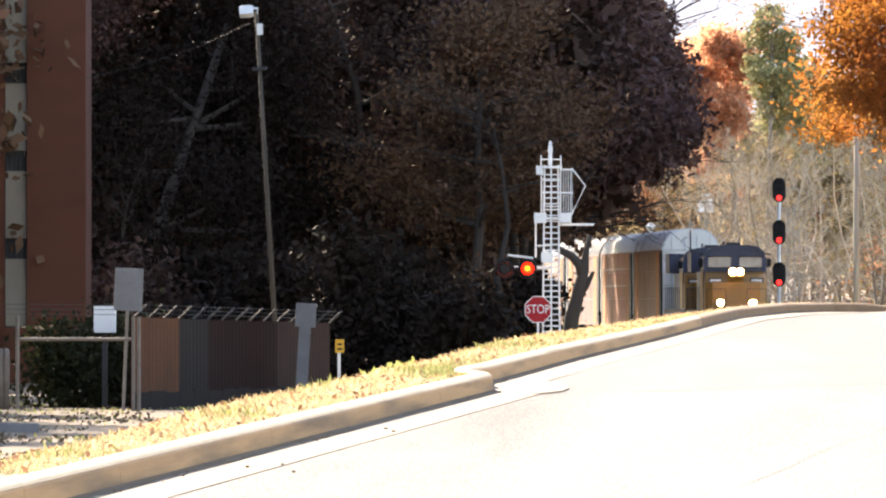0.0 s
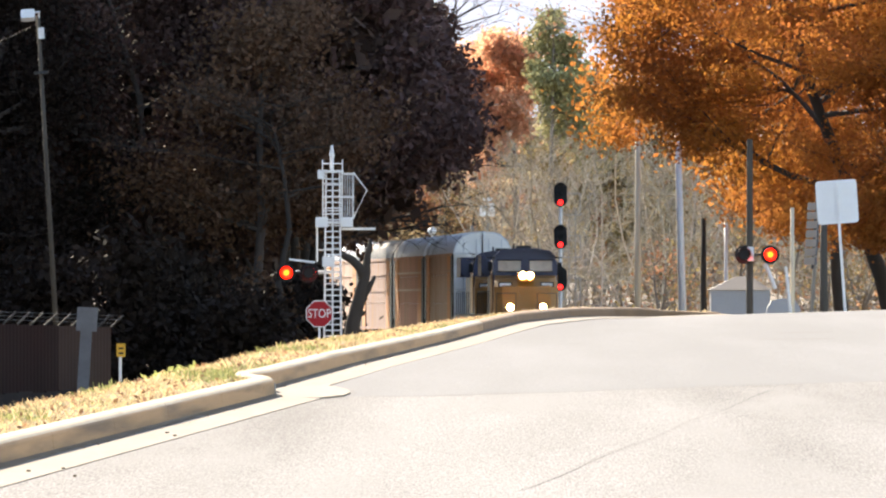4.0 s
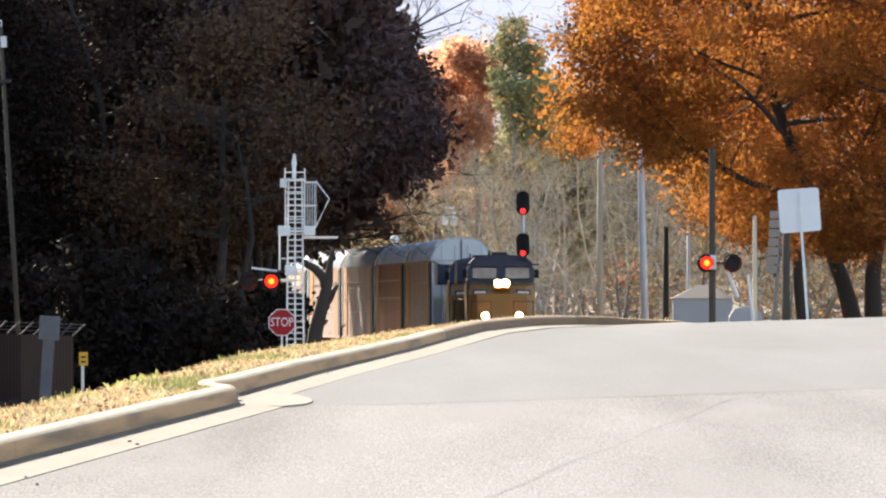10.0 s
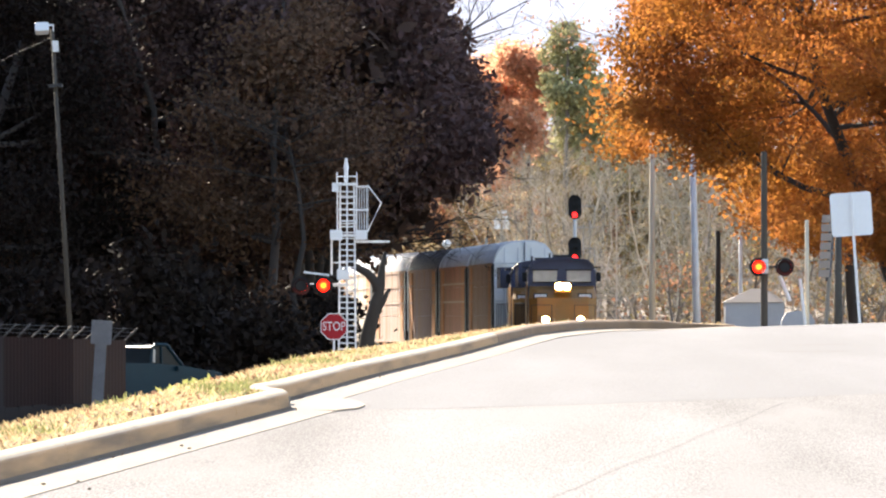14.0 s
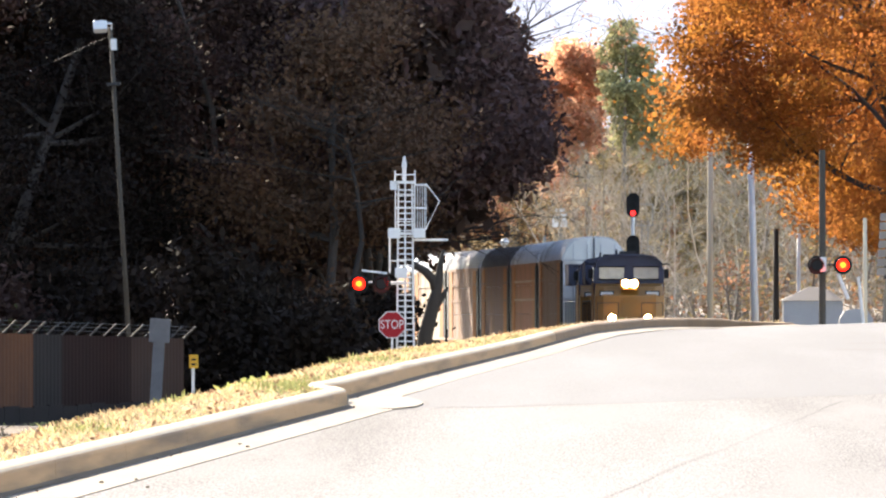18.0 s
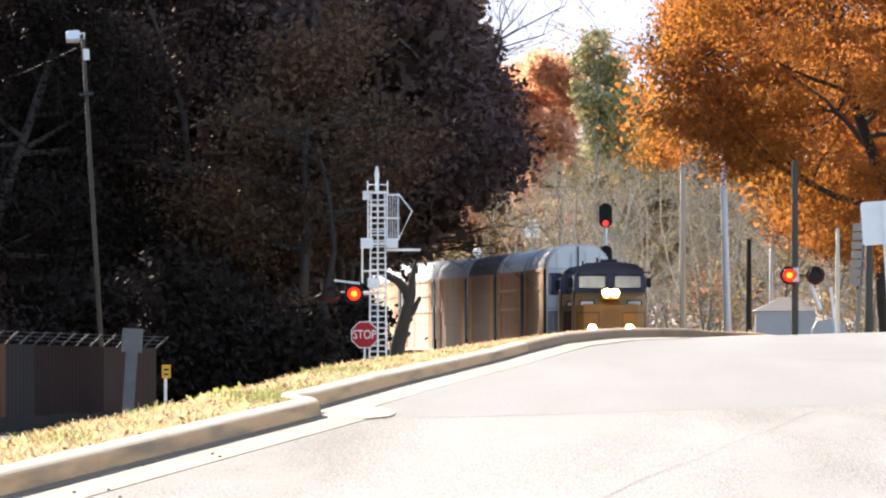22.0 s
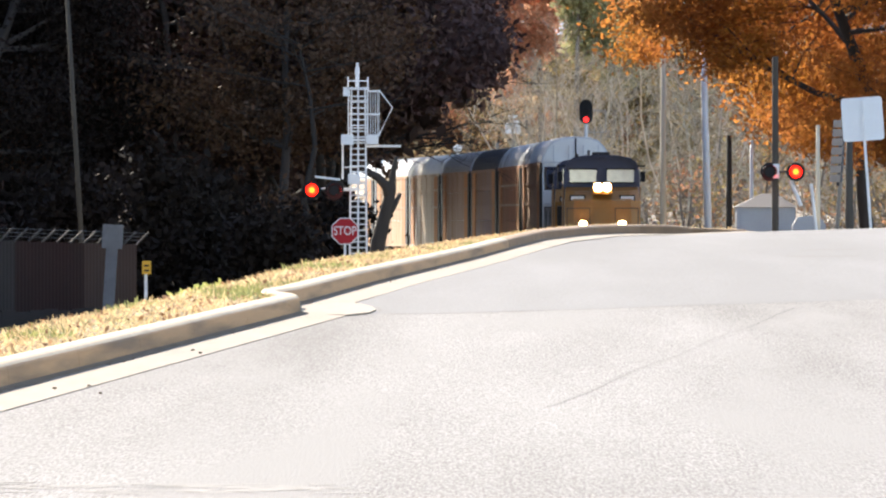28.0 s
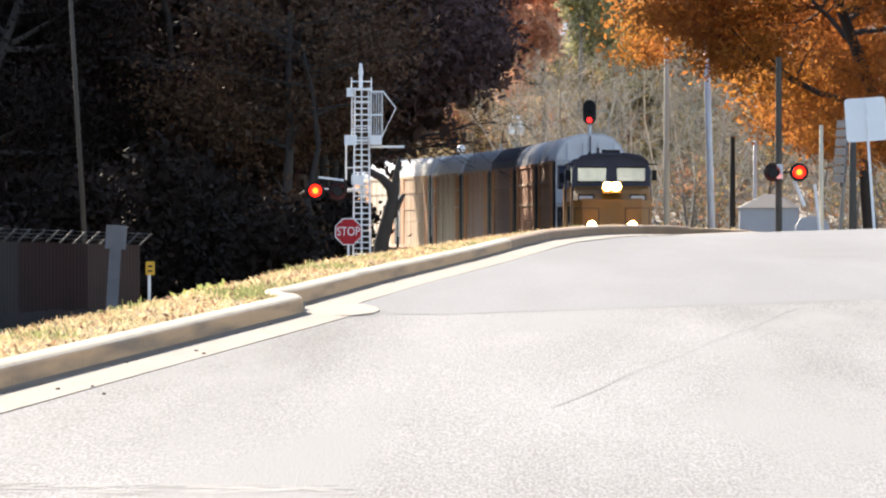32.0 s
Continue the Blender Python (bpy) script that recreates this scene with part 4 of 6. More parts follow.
    Shape().box((0.72, 0.3, zz + 0.02), (1.05, 0.12, 0.07), ch=0.02).part("white_bracket", m, SIGN_WHITE, label="long white horizontal bracket")
    zl = 2.85 - z0
    arm = Shape().tube([(-1.35, 0, zl), (0.0, 0, zl)], 0.05, 8)
    arm.box((-0.9, -0.1, zl + 0.33), (0.75, 0.4, 0.06), ch=0.02, tilt=Matrix.Rotation(0.12, 4, "Y"))
    arm.box((-0.12, -0.25, zl + 0.3), (0.35, 0.3, 0.3), ch=0.04)
    arm.part("lamp_arm", m, STEEL)
    return flasher_pair_at(m, -1.02, zl - 0.02)


def flasher_pair_at(parent, cx, z, gap=0.66):
    """The flasher pair about cx on its parent."""
    y = -0.35
    out = []
    Shape().tube([(cx - gap / 2, y + 0.3, z), (cx + gap / 2, y + 0.3, z)], 0.035, 8).part("crossarm", parent, DARK_STEEL)
    for sx in (cx - gap / 2, cx + gap / 2):
        s = Shape()
        s.tube([(sx, y + 0.30, z), (sx, y + 0.05, z)], [0.1, 0.2], 14)
        ring = [(sx + 0.275 * math.cos(a), z + 0.275 * math.sin(a)) for a in np.linspace(0, 2 * math.pi, 25)[:-1]]
        s.extrude(ring, y + 0.03, y + 0.05)
        hood = [(sx + 0.195 * math.cos(a), z + 0.195 * math.sin(a)) for a in np.linspace(-0.3, math.pi + 0.3, 12)]
        hood += [(sx + 0.21 * math.cos(a), z + 0.21 * math.sin(a)) for a in np.linspace(math.pi + 0.3, -0.3, 12)]
        s.extrude(hood, y - 0.3, y + 0.03)
        body = s.part("flasher_housing", parent, BLACK, label="black round lamp housing with hood")
        lens = Shape()
        lens.tube([(0, -0.010, 0), (0, -0.03, 0)], [0.185, 0.15], 18)
        lens.tube([(0, -0.028, 0), (0, -0.036, 0)], 0.085, 14, slot=1)
        lens.tube([(0, 0.010, 0), (0, 0.03, 0)], [0.185, 0.15], 18, slot=2)
        lo = lens.part("flasher_lens", body, LAMP_FLASH, LAMP_CORE, BLACK, label="flashing red warning lens", at=pose(sx, y - 0.17, z))
        out.append((lo, (sx, y - 0.17, z)))
    return out


FLASH.append(make_lattice_mast())


DARK_WOOD = mat("dark_weathered_wood", (0.085, 0.072, 0.056), (0.05, 0.042, 0.034), rough=0.9, coarse=1.0, fine=10, bump=0.5, stretch=(6, 6, 0.5))


def make_right_flasher():
    x, d = 7.70, 165.0
    z0 = base_z(x, d)
    m = root("crossing_flasher", spot(x, d, z0), "dark crossing post with a pair of red flashing lamps", "crossing signal")
    Shape().tube([(0, 0, 0), (0, 0, 6.75 - z0)], [0.11, 0.09], 10).part("post", m, DARK_WOOD)
    zl = 3.37 - z0
    FLASH.append(flasher_pair_at(m, 0.21, zl, 0.76))
    Shape().box((0.02, -0.3, zl + 0.02), (0.18, 0.12, 0.42), ch=0.02).part("relay_box", m, SIGN_BACK)
    g = Shape().tube([(0.45, -0.1, zl - 0.25), (0.75, -0.15, zl - 1.0)], 0.06, 8)
    g.tube([(1.05, -0.1, zl - 0.35), (1.22, -0.15, zl - 1.9)], 0.05, 8)
    g.part("gate_arm_stub", m, SIGN_WHITE)


make_right_flasher()


def text_mesh(body, size, name):
    cu = bpy.data.curves.new(name, "FONT")
    cu.body, cu.size, cu.extrude = body, size, 0.002
    cu.align_x, cu.align_y = "CENTER", "CENTER"
    tmp = new(name, cu)
    dg = bpy.context.evaluated_depsgraph_get()
    me = bpy.data.meshes.new_from_object(tmp.evaluated_get(dg))
    bpy.data.objects.remove(tmp)
    return me


def make_stop_sign():
    x, d = -4.85, 163.0
    z0 = base_z(x, d)
    z = 1.63 - z0
    m = root("stop_sign", spot(x, d, z0), "red octagonal stop sign on a steel post", "stop sign")
    octa = lambda r: [(r * math.cos(a), z + r * math.sin(a)) for a in (math.pi / 8 + i * math.pi / 4 for i in range(8))]
    p = Shape().extrude(octa(0.42), -0.052, -0.045).part("sign_plate", m, SIGN_WHITE, label="red octagonal plate with white border")
    Shape().extrude(octa(0.39), -0.058, -0.053).part("red_field", p, SIGN_RED)
    me = text_mesh("STOP", 0.36, "lettering")
    me.materials.append(SIGN_WHITE)
    t = new("lettering", me)
    t.parent = p
    t.matrix_basis = pose(0, -0.062, z, 90, 0, 0) @ Matrix.Diagonal((0.78, 1.0, 1.0, 1.0))
    Shape().box((0, 0, z / 2 + 0.15), (0.06, 0.05, z + 0.3), ch=0.01).part("post", m, STEEL)


make_stop_sign()

# ---- trees ----
def skeleton(rng, height, spread, trunk_r, levels=3, first=0.3, kids=(9, 5, 4), droop=0.15, crook=0.12, up=0.5, sway=1.0):
    """Limbs of a tree about the origin: lists of points and radii, and the outer twig ends."""
    limbs, ends = [], []

    def limb(p, direction, length, r, level):
        pts, rad = [p.copy()], [r]
        n = 5 if level == 0 else 4
        d = direction.copy()
        bend = crook * (sway if level == 0 else 1.0)
        for i in range(n):
            d = (d + np.array([rng.normal(0, bend), rng.normal(0, bend), rng.normal(0, bend * 0.6) + (0.02 if level == 0 else up * 0.08)]))
            d /= np.linalg.norm(d)
            p = p + d * length / n
            pts.append(p.copy()), rad.append(r * (1 - 0.75 * (i + 1) / n))
        limbs.append((pts, rad, level))
        if level >= levels:
            ends.extend(pts[1:])
            return
        if level == levels - 1 and level > 0:
            ends.extend(pts[2:])
        for k in range(kids[min(level, len(kids) - 1)]):
            u = rng.uniform(first if level == 0 else 0.25, 1.0)
            i = min(int(u * n), n - 1)
            f = u * n - i
            q = pts[i] * (1 - f) + pts[i + 1] * f
            a = rng.uniform(0, 2 * math.pi)
            rise = rng.uniform(-droop, up) + (0.5 * (u - 0.5) if level == 0 else 0)
            side = np.array([math.cos(a), math.sin(a), rise])
            if level > 0:
                side = side * 0.75 + d * 0.8
            side /= np.linalg.norm(side)
            ll = (spread * (1.15 - 0.55 * u) if level == 0 else length * 0.5) * rng.uniform(0.75, 1.2)
            limb(q, side, ll, max(rad[i] * 0.5, 0.012), level + 1)

    limb(np.zeros(3), np.array([rng.normal(0, 0.04), rng.normal(0, 0.04), 1.0]), height, trunk_r, 0)
    return limbs, np.array(ends)


def limbs_shape(limbs, least=0.0, sides=(8, 5, 3, 3)):
    s = Shape()
    for pts, rad, level in limbs:
        if rad[0] >= least:
            s.tube(pts, rad, sides[min(level, 3)], caps=False)
    return s


def make_tree(name, at, rng, height, spread, trunk_r, leaf_mat, bark, label, group, n_leaf=9000, size=0.16, puff=0.45, first=0.3, levels=2, kids=(10, 5, 4), droop=0.15, up=0.5, twigs=True, keep=None, favour=None, lobe=None, level=1.0, crook=0.12, sway=1.0):
    limbs, ends = skeleton(rng, height, spread, trunk_r, levels=levels, first=first, kids=kids, droop=droop, up=up, crook=crook, sway=sway)
    tree = root(name, at, label, "tree", group)
    s = Shape()
    s.tube(limbs[0][0], [limbs[0][1][0] * 1.25] + limbs[0][1][1:], 10, caps=False)
    s.part("trunk", tree, bark, smooth=True)
    rest = limbs[1:]
    if keep:
        def inside(p):
            return keep(at @ Vector(p))
        rest = [l for l in rest if inside(l[0][-1]) and inside(l[0][2]) and inside(l[0][0])]
        ends = np.array([e for e in ends if inside(e)])
    if rest:
        tagged(limbs_shape(rest, 0.0 if twigs else 0.03).part("branchwork", tree, bark), kind="stuff")
    if n_leaf and len(ends):
        if favour:
            ends = np.concatenate([ends] + [np.array([e for e in ends if favour(at @ Vector(e))]).reshape(-1, 3)])
        c = ends[rng.integers(0, len(ends), n_leaf)]
        if lobe is not None:
            inv = at.inverted()
            c = np.concatenate([c, np.array([inv @ Vector(p) for p in lobe])])
        ob = new("crown", quads("crown", leaves(rng, c, puff, size, level=level), (leaf_mat,)))
        ob.parent = tree
    return tree


RUSSET = leafy("russet_leaves", (0.395, 0.143, 0.042), (0.30, 0.103, 0.031), vary=0.16, glow=0.65, third=(0.40, 0.166, 0.035))
SCARLET = leafy("scarlet_leaves", (0.72, 0.42, 0.26), (0.56, 0.30, 0.175), vary=0.3, glow=0.8)
# next four: leaves of the left wood, colours darkened to carry its shade
DARK_BROWN = leafy("shade_brown_leaves", (0.165, 0.088, 0.055), (0.10, 0.055, 0.037), vary=0.3, glow=0.06)
SHADE_OLIVE = leafy("shade_olive_leaves", (0.030, 0.0215, 0.0165), (0.0185, 0.0135, 0.0115), vary=0.3, glow=0.05)
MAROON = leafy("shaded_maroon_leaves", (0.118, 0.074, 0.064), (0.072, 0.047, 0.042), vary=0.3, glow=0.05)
GREY_BROWN = leafy("shade_grey_brown_leaves", (0.100, 0.060, 0.048), (0.061, 0.037, 0.031), vary=0.3, glow=0.05)
PINE = leafy("pine_needles", (0.36, 0.335, 0.17), (0.25, 0.235, 0.12), vary=0.4, glow=0.3)
DULL_RED = leafy("dull_russet_leaves", (0.44, 0.235, 0.13), (0.31, 0.16, 0.085), vary=0.35)
DARK_GOLD = leafy("olive_brown_leaves", (0.28, 0.21, 0.10), (0.18, 0.13, 0.06), vary=0.4)
GOLD = leafy("tan_leaves", (0.46, 0.365, 0.235), (0.35, 0.27, 0.17), vary=0.35, glow=0.4)


WOOD_Z = [-1, 4.3, 4.9, 5.56, 6.2, 6.75, 6.9, 7.2, 7.7, 8.15, 8.8, 9.8, 10.85, 12.55, 20]
WOOD_X = [-7.0, -7.0, -4.5, -3.9, -3.0, -2.7, -1.5, -1.1, -0.5, -0.25, -0.75, -0.85, -1.35, -2.4, -4.2]


def wood_edge(y, z):
    """Where the wood ends, at a distance and height along the railway."""
    k = 200 * DEEP / y
    return float(np.interp(1.87 + (z - 1.87) * k, WOOD_Z, WOOD_X)) / k


def in_wood(p):
    """The wood keeps clear of the railway and leans over it higher up."""
    return p.x < wood_edge(p.y, p.z)


OAK_X = [2.9, 4.4, 4.9, 5.6, 6.15, 7.0, 7.84, 9.7, 12.6]
OAK_Z = [7.1, 6.9, 7.6, 7.5, 6.5, 5.6, 4.95, 4.1, 3.5]


def in_oak(p):
    """The crown of the oak hangs lower towards its trunk side."""
    k = 178 * DEEP / p.y
    x, z = p.x * k, 1.87 + (p.z - 1.87) * k
    return x > float(np.interp(z, [7.0, 10.2, 12.5, 16.0], [3.3, 3.4, 5.0, 7.0])) + 0.4 * noise.noise((p.z * 0.6, p.y * 0.3, 2)) and z > float(np.interp(x, OAK_X, OAK_Z)) + 0.3 + 0.5 * noise.noise((p.x * 0.9, p.y * 0.4, 5))


def make_left_wood():
    """The shaded wood beside the railway."""
    rng = np.random.default_rng(21)
    mats = [DARK_BROWN, GREY_BROWN, SHADE_OLIVE]
    words = ["brown-leaved", "grey-brown", "shade-darkened olive-leaved"]
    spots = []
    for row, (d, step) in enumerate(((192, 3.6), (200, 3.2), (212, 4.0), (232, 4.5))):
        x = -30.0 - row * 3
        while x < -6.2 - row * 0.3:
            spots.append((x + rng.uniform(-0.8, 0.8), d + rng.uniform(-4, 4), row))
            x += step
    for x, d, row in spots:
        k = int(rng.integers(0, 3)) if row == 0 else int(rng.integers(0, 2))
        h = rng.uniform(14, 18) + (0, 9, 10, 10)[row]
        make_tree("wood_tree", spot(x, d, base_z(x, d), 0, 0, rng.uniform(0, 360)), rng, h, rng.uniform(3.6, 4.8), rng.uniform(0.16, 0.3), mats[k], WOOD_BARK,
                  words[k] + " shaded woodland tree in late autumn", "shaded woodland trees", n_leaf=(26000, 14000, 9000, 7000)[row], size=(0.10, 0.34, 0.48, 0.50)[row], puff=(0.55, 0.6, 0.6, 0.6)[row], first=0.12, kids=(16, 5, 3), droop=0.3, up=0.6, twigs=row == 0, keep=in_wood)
    for x, d, h in ((-6.6, 197, 15.5), (-6.5, 205, 16.5), (-7.0, 214, 18), (-7.4, 226, 19)):
        bulge = []
        while len(bulge) < 5200:
            z, y = rng.uniform(6.6, 14.5), DEEP * d + rng.uniform(-2.5, 2.5)
            edge = wood_edge(y, z) - 0.1 + 0.5 * noise.noise((z * 0.9, y * 0.7, 3))
            bulge.append((edge - 4.2 * rng.uniform(0, 1) ** 1.3, y, z))
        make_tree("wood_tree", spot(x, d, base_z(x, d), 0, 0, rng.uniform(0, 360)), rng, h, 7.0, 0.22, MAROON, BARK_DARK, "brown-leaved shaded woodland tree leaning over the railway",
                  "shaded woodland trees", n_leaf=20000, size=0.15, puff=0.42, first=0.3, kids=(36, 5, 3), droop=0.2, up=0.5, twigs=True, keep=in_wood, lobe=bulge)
    # the wood goes on beside the railway and along the yard: unseen trees, added to shade yard and brick block
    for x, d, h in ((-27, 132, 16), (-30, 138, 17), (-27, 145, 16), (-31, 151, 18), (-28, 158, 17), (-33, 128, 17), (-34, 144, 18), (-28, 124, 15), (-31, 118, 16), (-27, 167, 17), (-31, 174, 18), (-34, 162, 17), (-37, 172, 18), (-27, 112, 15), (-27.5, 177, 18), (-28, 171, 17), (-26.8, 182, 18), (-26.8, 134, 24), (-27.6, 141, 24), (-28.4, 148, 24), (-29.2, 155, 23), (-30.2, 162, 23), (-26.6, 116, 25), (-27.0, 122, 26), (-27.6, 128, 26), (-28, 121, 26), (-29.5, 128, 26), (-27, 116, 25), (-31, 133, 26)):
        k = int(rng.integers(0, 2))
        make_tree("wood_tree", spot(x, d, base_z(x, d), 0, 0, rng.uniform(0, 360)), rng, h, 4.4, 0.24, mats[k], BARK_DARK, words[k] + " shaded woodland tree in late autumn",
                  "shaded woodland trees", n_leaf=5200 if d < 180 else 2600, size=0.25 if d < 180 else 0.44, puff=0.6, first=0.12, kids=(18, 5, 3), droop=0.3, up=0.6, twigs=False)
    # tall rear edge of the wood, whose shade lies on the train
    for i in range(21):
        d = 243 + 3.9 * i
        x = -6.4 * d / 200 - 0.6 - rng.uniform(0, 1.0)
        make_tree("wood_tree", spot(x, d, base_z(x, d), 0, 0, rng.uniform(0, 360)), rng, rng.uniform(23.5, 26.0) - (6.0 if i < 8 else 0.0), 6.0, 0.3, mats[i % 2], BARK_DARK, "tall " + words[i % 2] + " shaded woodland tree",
                  "shaded woodland trees", n_leaf=8500, size=0.34, puff=0.65, first=0.12, kids=(30, 5, 2), droop=0.2, up=0.6, twigs=False, keep=in_wood)
    # leafless crown against the sky
    for bx, bd in ((-7.9, 240), (-8.2, 250)):
        make_tree("bare_wood_tree", spot(bx, bd, base_z(bx, bd)), rng, 18.5, 13.0, 0.34, DARK_BROWN, BARK_DARK, "tall leafless tree against the pale sky", "", n_leaf=200, size=0.1, puff=0.3, first=0.5, levels=3, kids=(40, 8, 5), droop=0.2, up=0.5, crook=0.38, sway=0.12,
                  keep=lambda p: p.x < 4.6 and (p.z > 12.8 or p.x < -3.4))
    make_tree("bare_wood_tree", spot(11.8, 335, base_z(11.8, 335)), rng, 23, 12.5, 0.16, DULL_RED, BARK, "tall half-bare tree with a few russet leaves", "", n_leaf=3200, size=0.12, puff=0.4, first=0.66, levels=3, kids=(28, 8, 5), droop=0.1, up=0.3, crook=0.18, sway=0.3,
              keep=lambda p: p.z > 16.3)

    def low_reach(p):
        return p.z > 4.4 + 0.25 * abs(p.x + 5) and p.x < -1.0
    for x, d in ((-6.6, 187), (-7.4, 199)):
        make_tree("bare_wood_tree", spot(x, d, base_z(x, d)), rng, 9.0, 6.0, 0.16, DARK_BROWN, BARK_DARK, "dark half-bare tree with long spreading branches", "", n_leaf=700, size=0.1, puff=0.3, first=0.5, levels=3, kids=(20, 6, 4), droop=0.15, up=0.15, keep=low_reach)
    # undergrowth
    for i in range(34):
        x = -33 + i * 0.80 + rng.uniform(-0.4, 0.4)
        d = 184 + rng.uniform(-3, 5)
        limbs, ends = skeleton(rng, rng.uniform(2.2, 4.6), 1.6, 0.05, levels=1, first=0.05, kids=(14, 4), droop=0.2, up=0.6)
        b = root("undergrowth_bush", spot(x, d, base_z(x, d)), "leafy bush at the edge of the wood, darkened in colour for shade", "bush", "bushes at the wood's edge")
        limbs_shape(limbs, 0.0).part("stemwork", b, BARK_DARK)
        c = ends[rng.integers(0, len(ends), 2200)]
        ob = new("foliage", quads("foliage", leaves(rng, c, 0.45, 0.15), (GREY_BROWN if x < -17 else SHADE_OLIVE,)))
        ob.parent = b


make_left_wood()


def make_far_wood():
    rng = np.random.default_rng(33)
    # scarlet oak, pine, and the trees round them
    def in_scarlet(p):
        return p.z < 24.2 - 0.10 * (p.x - 1.0) ** 2 + 0.5 * noise.noise((p.x * 0.5, p.y * 0.5, 4)) and p.x < float(np.interp(p.z, [13, 15.7, 16.8, 19.7, 22.6], [0.3, 1.4, 3.0, 4.2, 3.6]))
    for x, d, h in ((0.6, 482, 24), (-4.0, 485, 22.5), (3.0, 478, 22.5)):
        make_tree("scarlet_oak", spot(x, d, 1.2), rng, h, 6.0, 0.4, SCARLET, BARK, "tall sunlit oak with orange-red autumn leaves", "", n_leaf=26000, size=0.2, puff=0.55, first=0.38, kids=(26, 6, 4), up=0.7, sway=0.25, keep=in_scarlet)
    for x, d, h in ((4.9, 455, 24.0), (8.0, 470, 21.5)):
        make_tree("pine", spot(x, d, 1.2), rng, h, 3.0, 0.3, PINE, BARK, "tall green pine among autumn trees", "", n_leaf=12000, size=0.2, puff=0.4, first=0.55, kids=(34, 5, 3), up=0.3, sway=0.15, keep=lambda p: p.x > float(np.interp(p.z, [15.9, 18.7, 21.4], [5.0, 4.4, 3.3])) and abs(p.x - 5.2) < 0.3 + 0.85 * (25.2 - p.z))
    # pale leafless saplings
    protos = []
    for k in range(7):
        limbs, ends = skeleton(rng, rng.uniform(11, 17), 2.8, 0.085, levels=2, first=0.12, kids=(26, 8, 4), droop=0.1, up=0.9, crook=0.16)
        tree = root("bare_tree", pose(0, 0, 0), "pale leafless tree in sunlight", "tree", "leafless trees beyond the railway")
        s = Shape()
        s.tube(limbs[0][0], limbs[0][1], 6, caps=False)
        s.part("trunk", tree, TWIG)
        tagged(limbs_shape(limbs[1:], 0.0, (5, 3, 3, 3)).part("branchwork", tree, TWIG), kind="stuff")
        c = ends[rng.integers(0, len(ends), 160)]
        ob = new("last_leaves", quads("last_leaves", leaves(rng, c, 0.25, 0.08), (DARK_GOLD,)))
        ob.parent = tree
        protos.append(tree)
    for i in range(92):
        d = rng.uniform(310, 440)
        c = rng.uniform(790, 1640)
        x = (c - 784) * d / 9961
        if x < track_x(d) + 4.5:
            continue
        t = protos[i % 7]
        m = spot(x, d, base_z(x, d), 0, 0, rng.uniform(0, 360))
        if i < 7:
            t.matrix_basis = m
        else:
            copy_thing(t, m)
    for t in protos:
        if t.matrix_basis.translation.length < 1:
            t.matrix_basis = spot(20 + rng.uniform(0, 10), 380, base_z(22, 380))
    # brown wood that closes the view behind
    tan = make_tree("brown_tree", spot(10, 500, 2), rng, 16, 6.0, 0.3, GOLD, BARK, "far tan and brown autumn tree", "far autumn trees", n_leaf=2200, size=0.52, puff=0.8, first=0.1, kids=(18, 5, 3))
    red = make_tree("brown_tree", spot(16, 505, 2), rng, 14, 6.0, 0.3, DULL_RED, BARK, "far russet autumn tree", "far autumn trees", n_leaf=2200, size=0.52, puff=0.8, first=0.1, kids=(18, 5, 3))
    for x, d in ((8.5, 500), (12.0, 512), (16.0, 500), (20.5, 508)):
        make_tree("brown_tree", spot(x, d, base_z(x, d)), rng, 20.5, 5.0, 0.3, DARK_GOLD, BARK, "tall far olive-brown tree", "far autumn trees", n_leaf=4200, size=0.32, puff=0.7, first=0.2, kids=(24, 6, 3), sway=0.3)
    for i in range(40):
        x = -46 + i * 2.9 + rng.uniform(-1, 1)
        d = 520 + rng.uniform(0, 60)
        copy_thing(tan if i % 3 else red, spot(x, d, base_z(x, d), 0, 0, rng.uniform(0, 360)))
    # russet brush under the oak
    for i in range(16):
        d = rng.uniform(225, 300)
        x = (rng.uniform(1080, 1600) - 784) * d / 9961
        make_tree("brush_tree", spot(x, d, base_z(x, d)), rng, rng.uniform(4, 7.5), 2.2, 0.09, DARK_GOLD if i % 3 else DULL_RED, BARK, "low half-bare brush tree beyond the crossing", "brush beyond the crossing", n_leaf=420, size=0.085, puff=0.4, first=0.1, kids=(14, 5, 3), up=0.8)
    # half-leaved trees left of the railway, behind the wagons
    for x, d, h in ((-14.0, 430, 12.5), (-11.0, 445, 13.5), (-8.0, 455, 13.5), (-4.5, 460, 13.0), (-17, 440, 12.0), (-1.5, 465, 11.5)):
        make_tree("roadside_tree", spot(x, d, base_z(x, d)), rng, h, 3.6, 0.2, GOLD if int(-x) % 2 else DARK_GOLD, BARK_DARK, "half-bare tree behind the wagons", "trees behind the wagons", n_leaf=2600, size=0.14, puff=0.5, first=0.12, kids=(26, 7, 4))


make_far_wood()


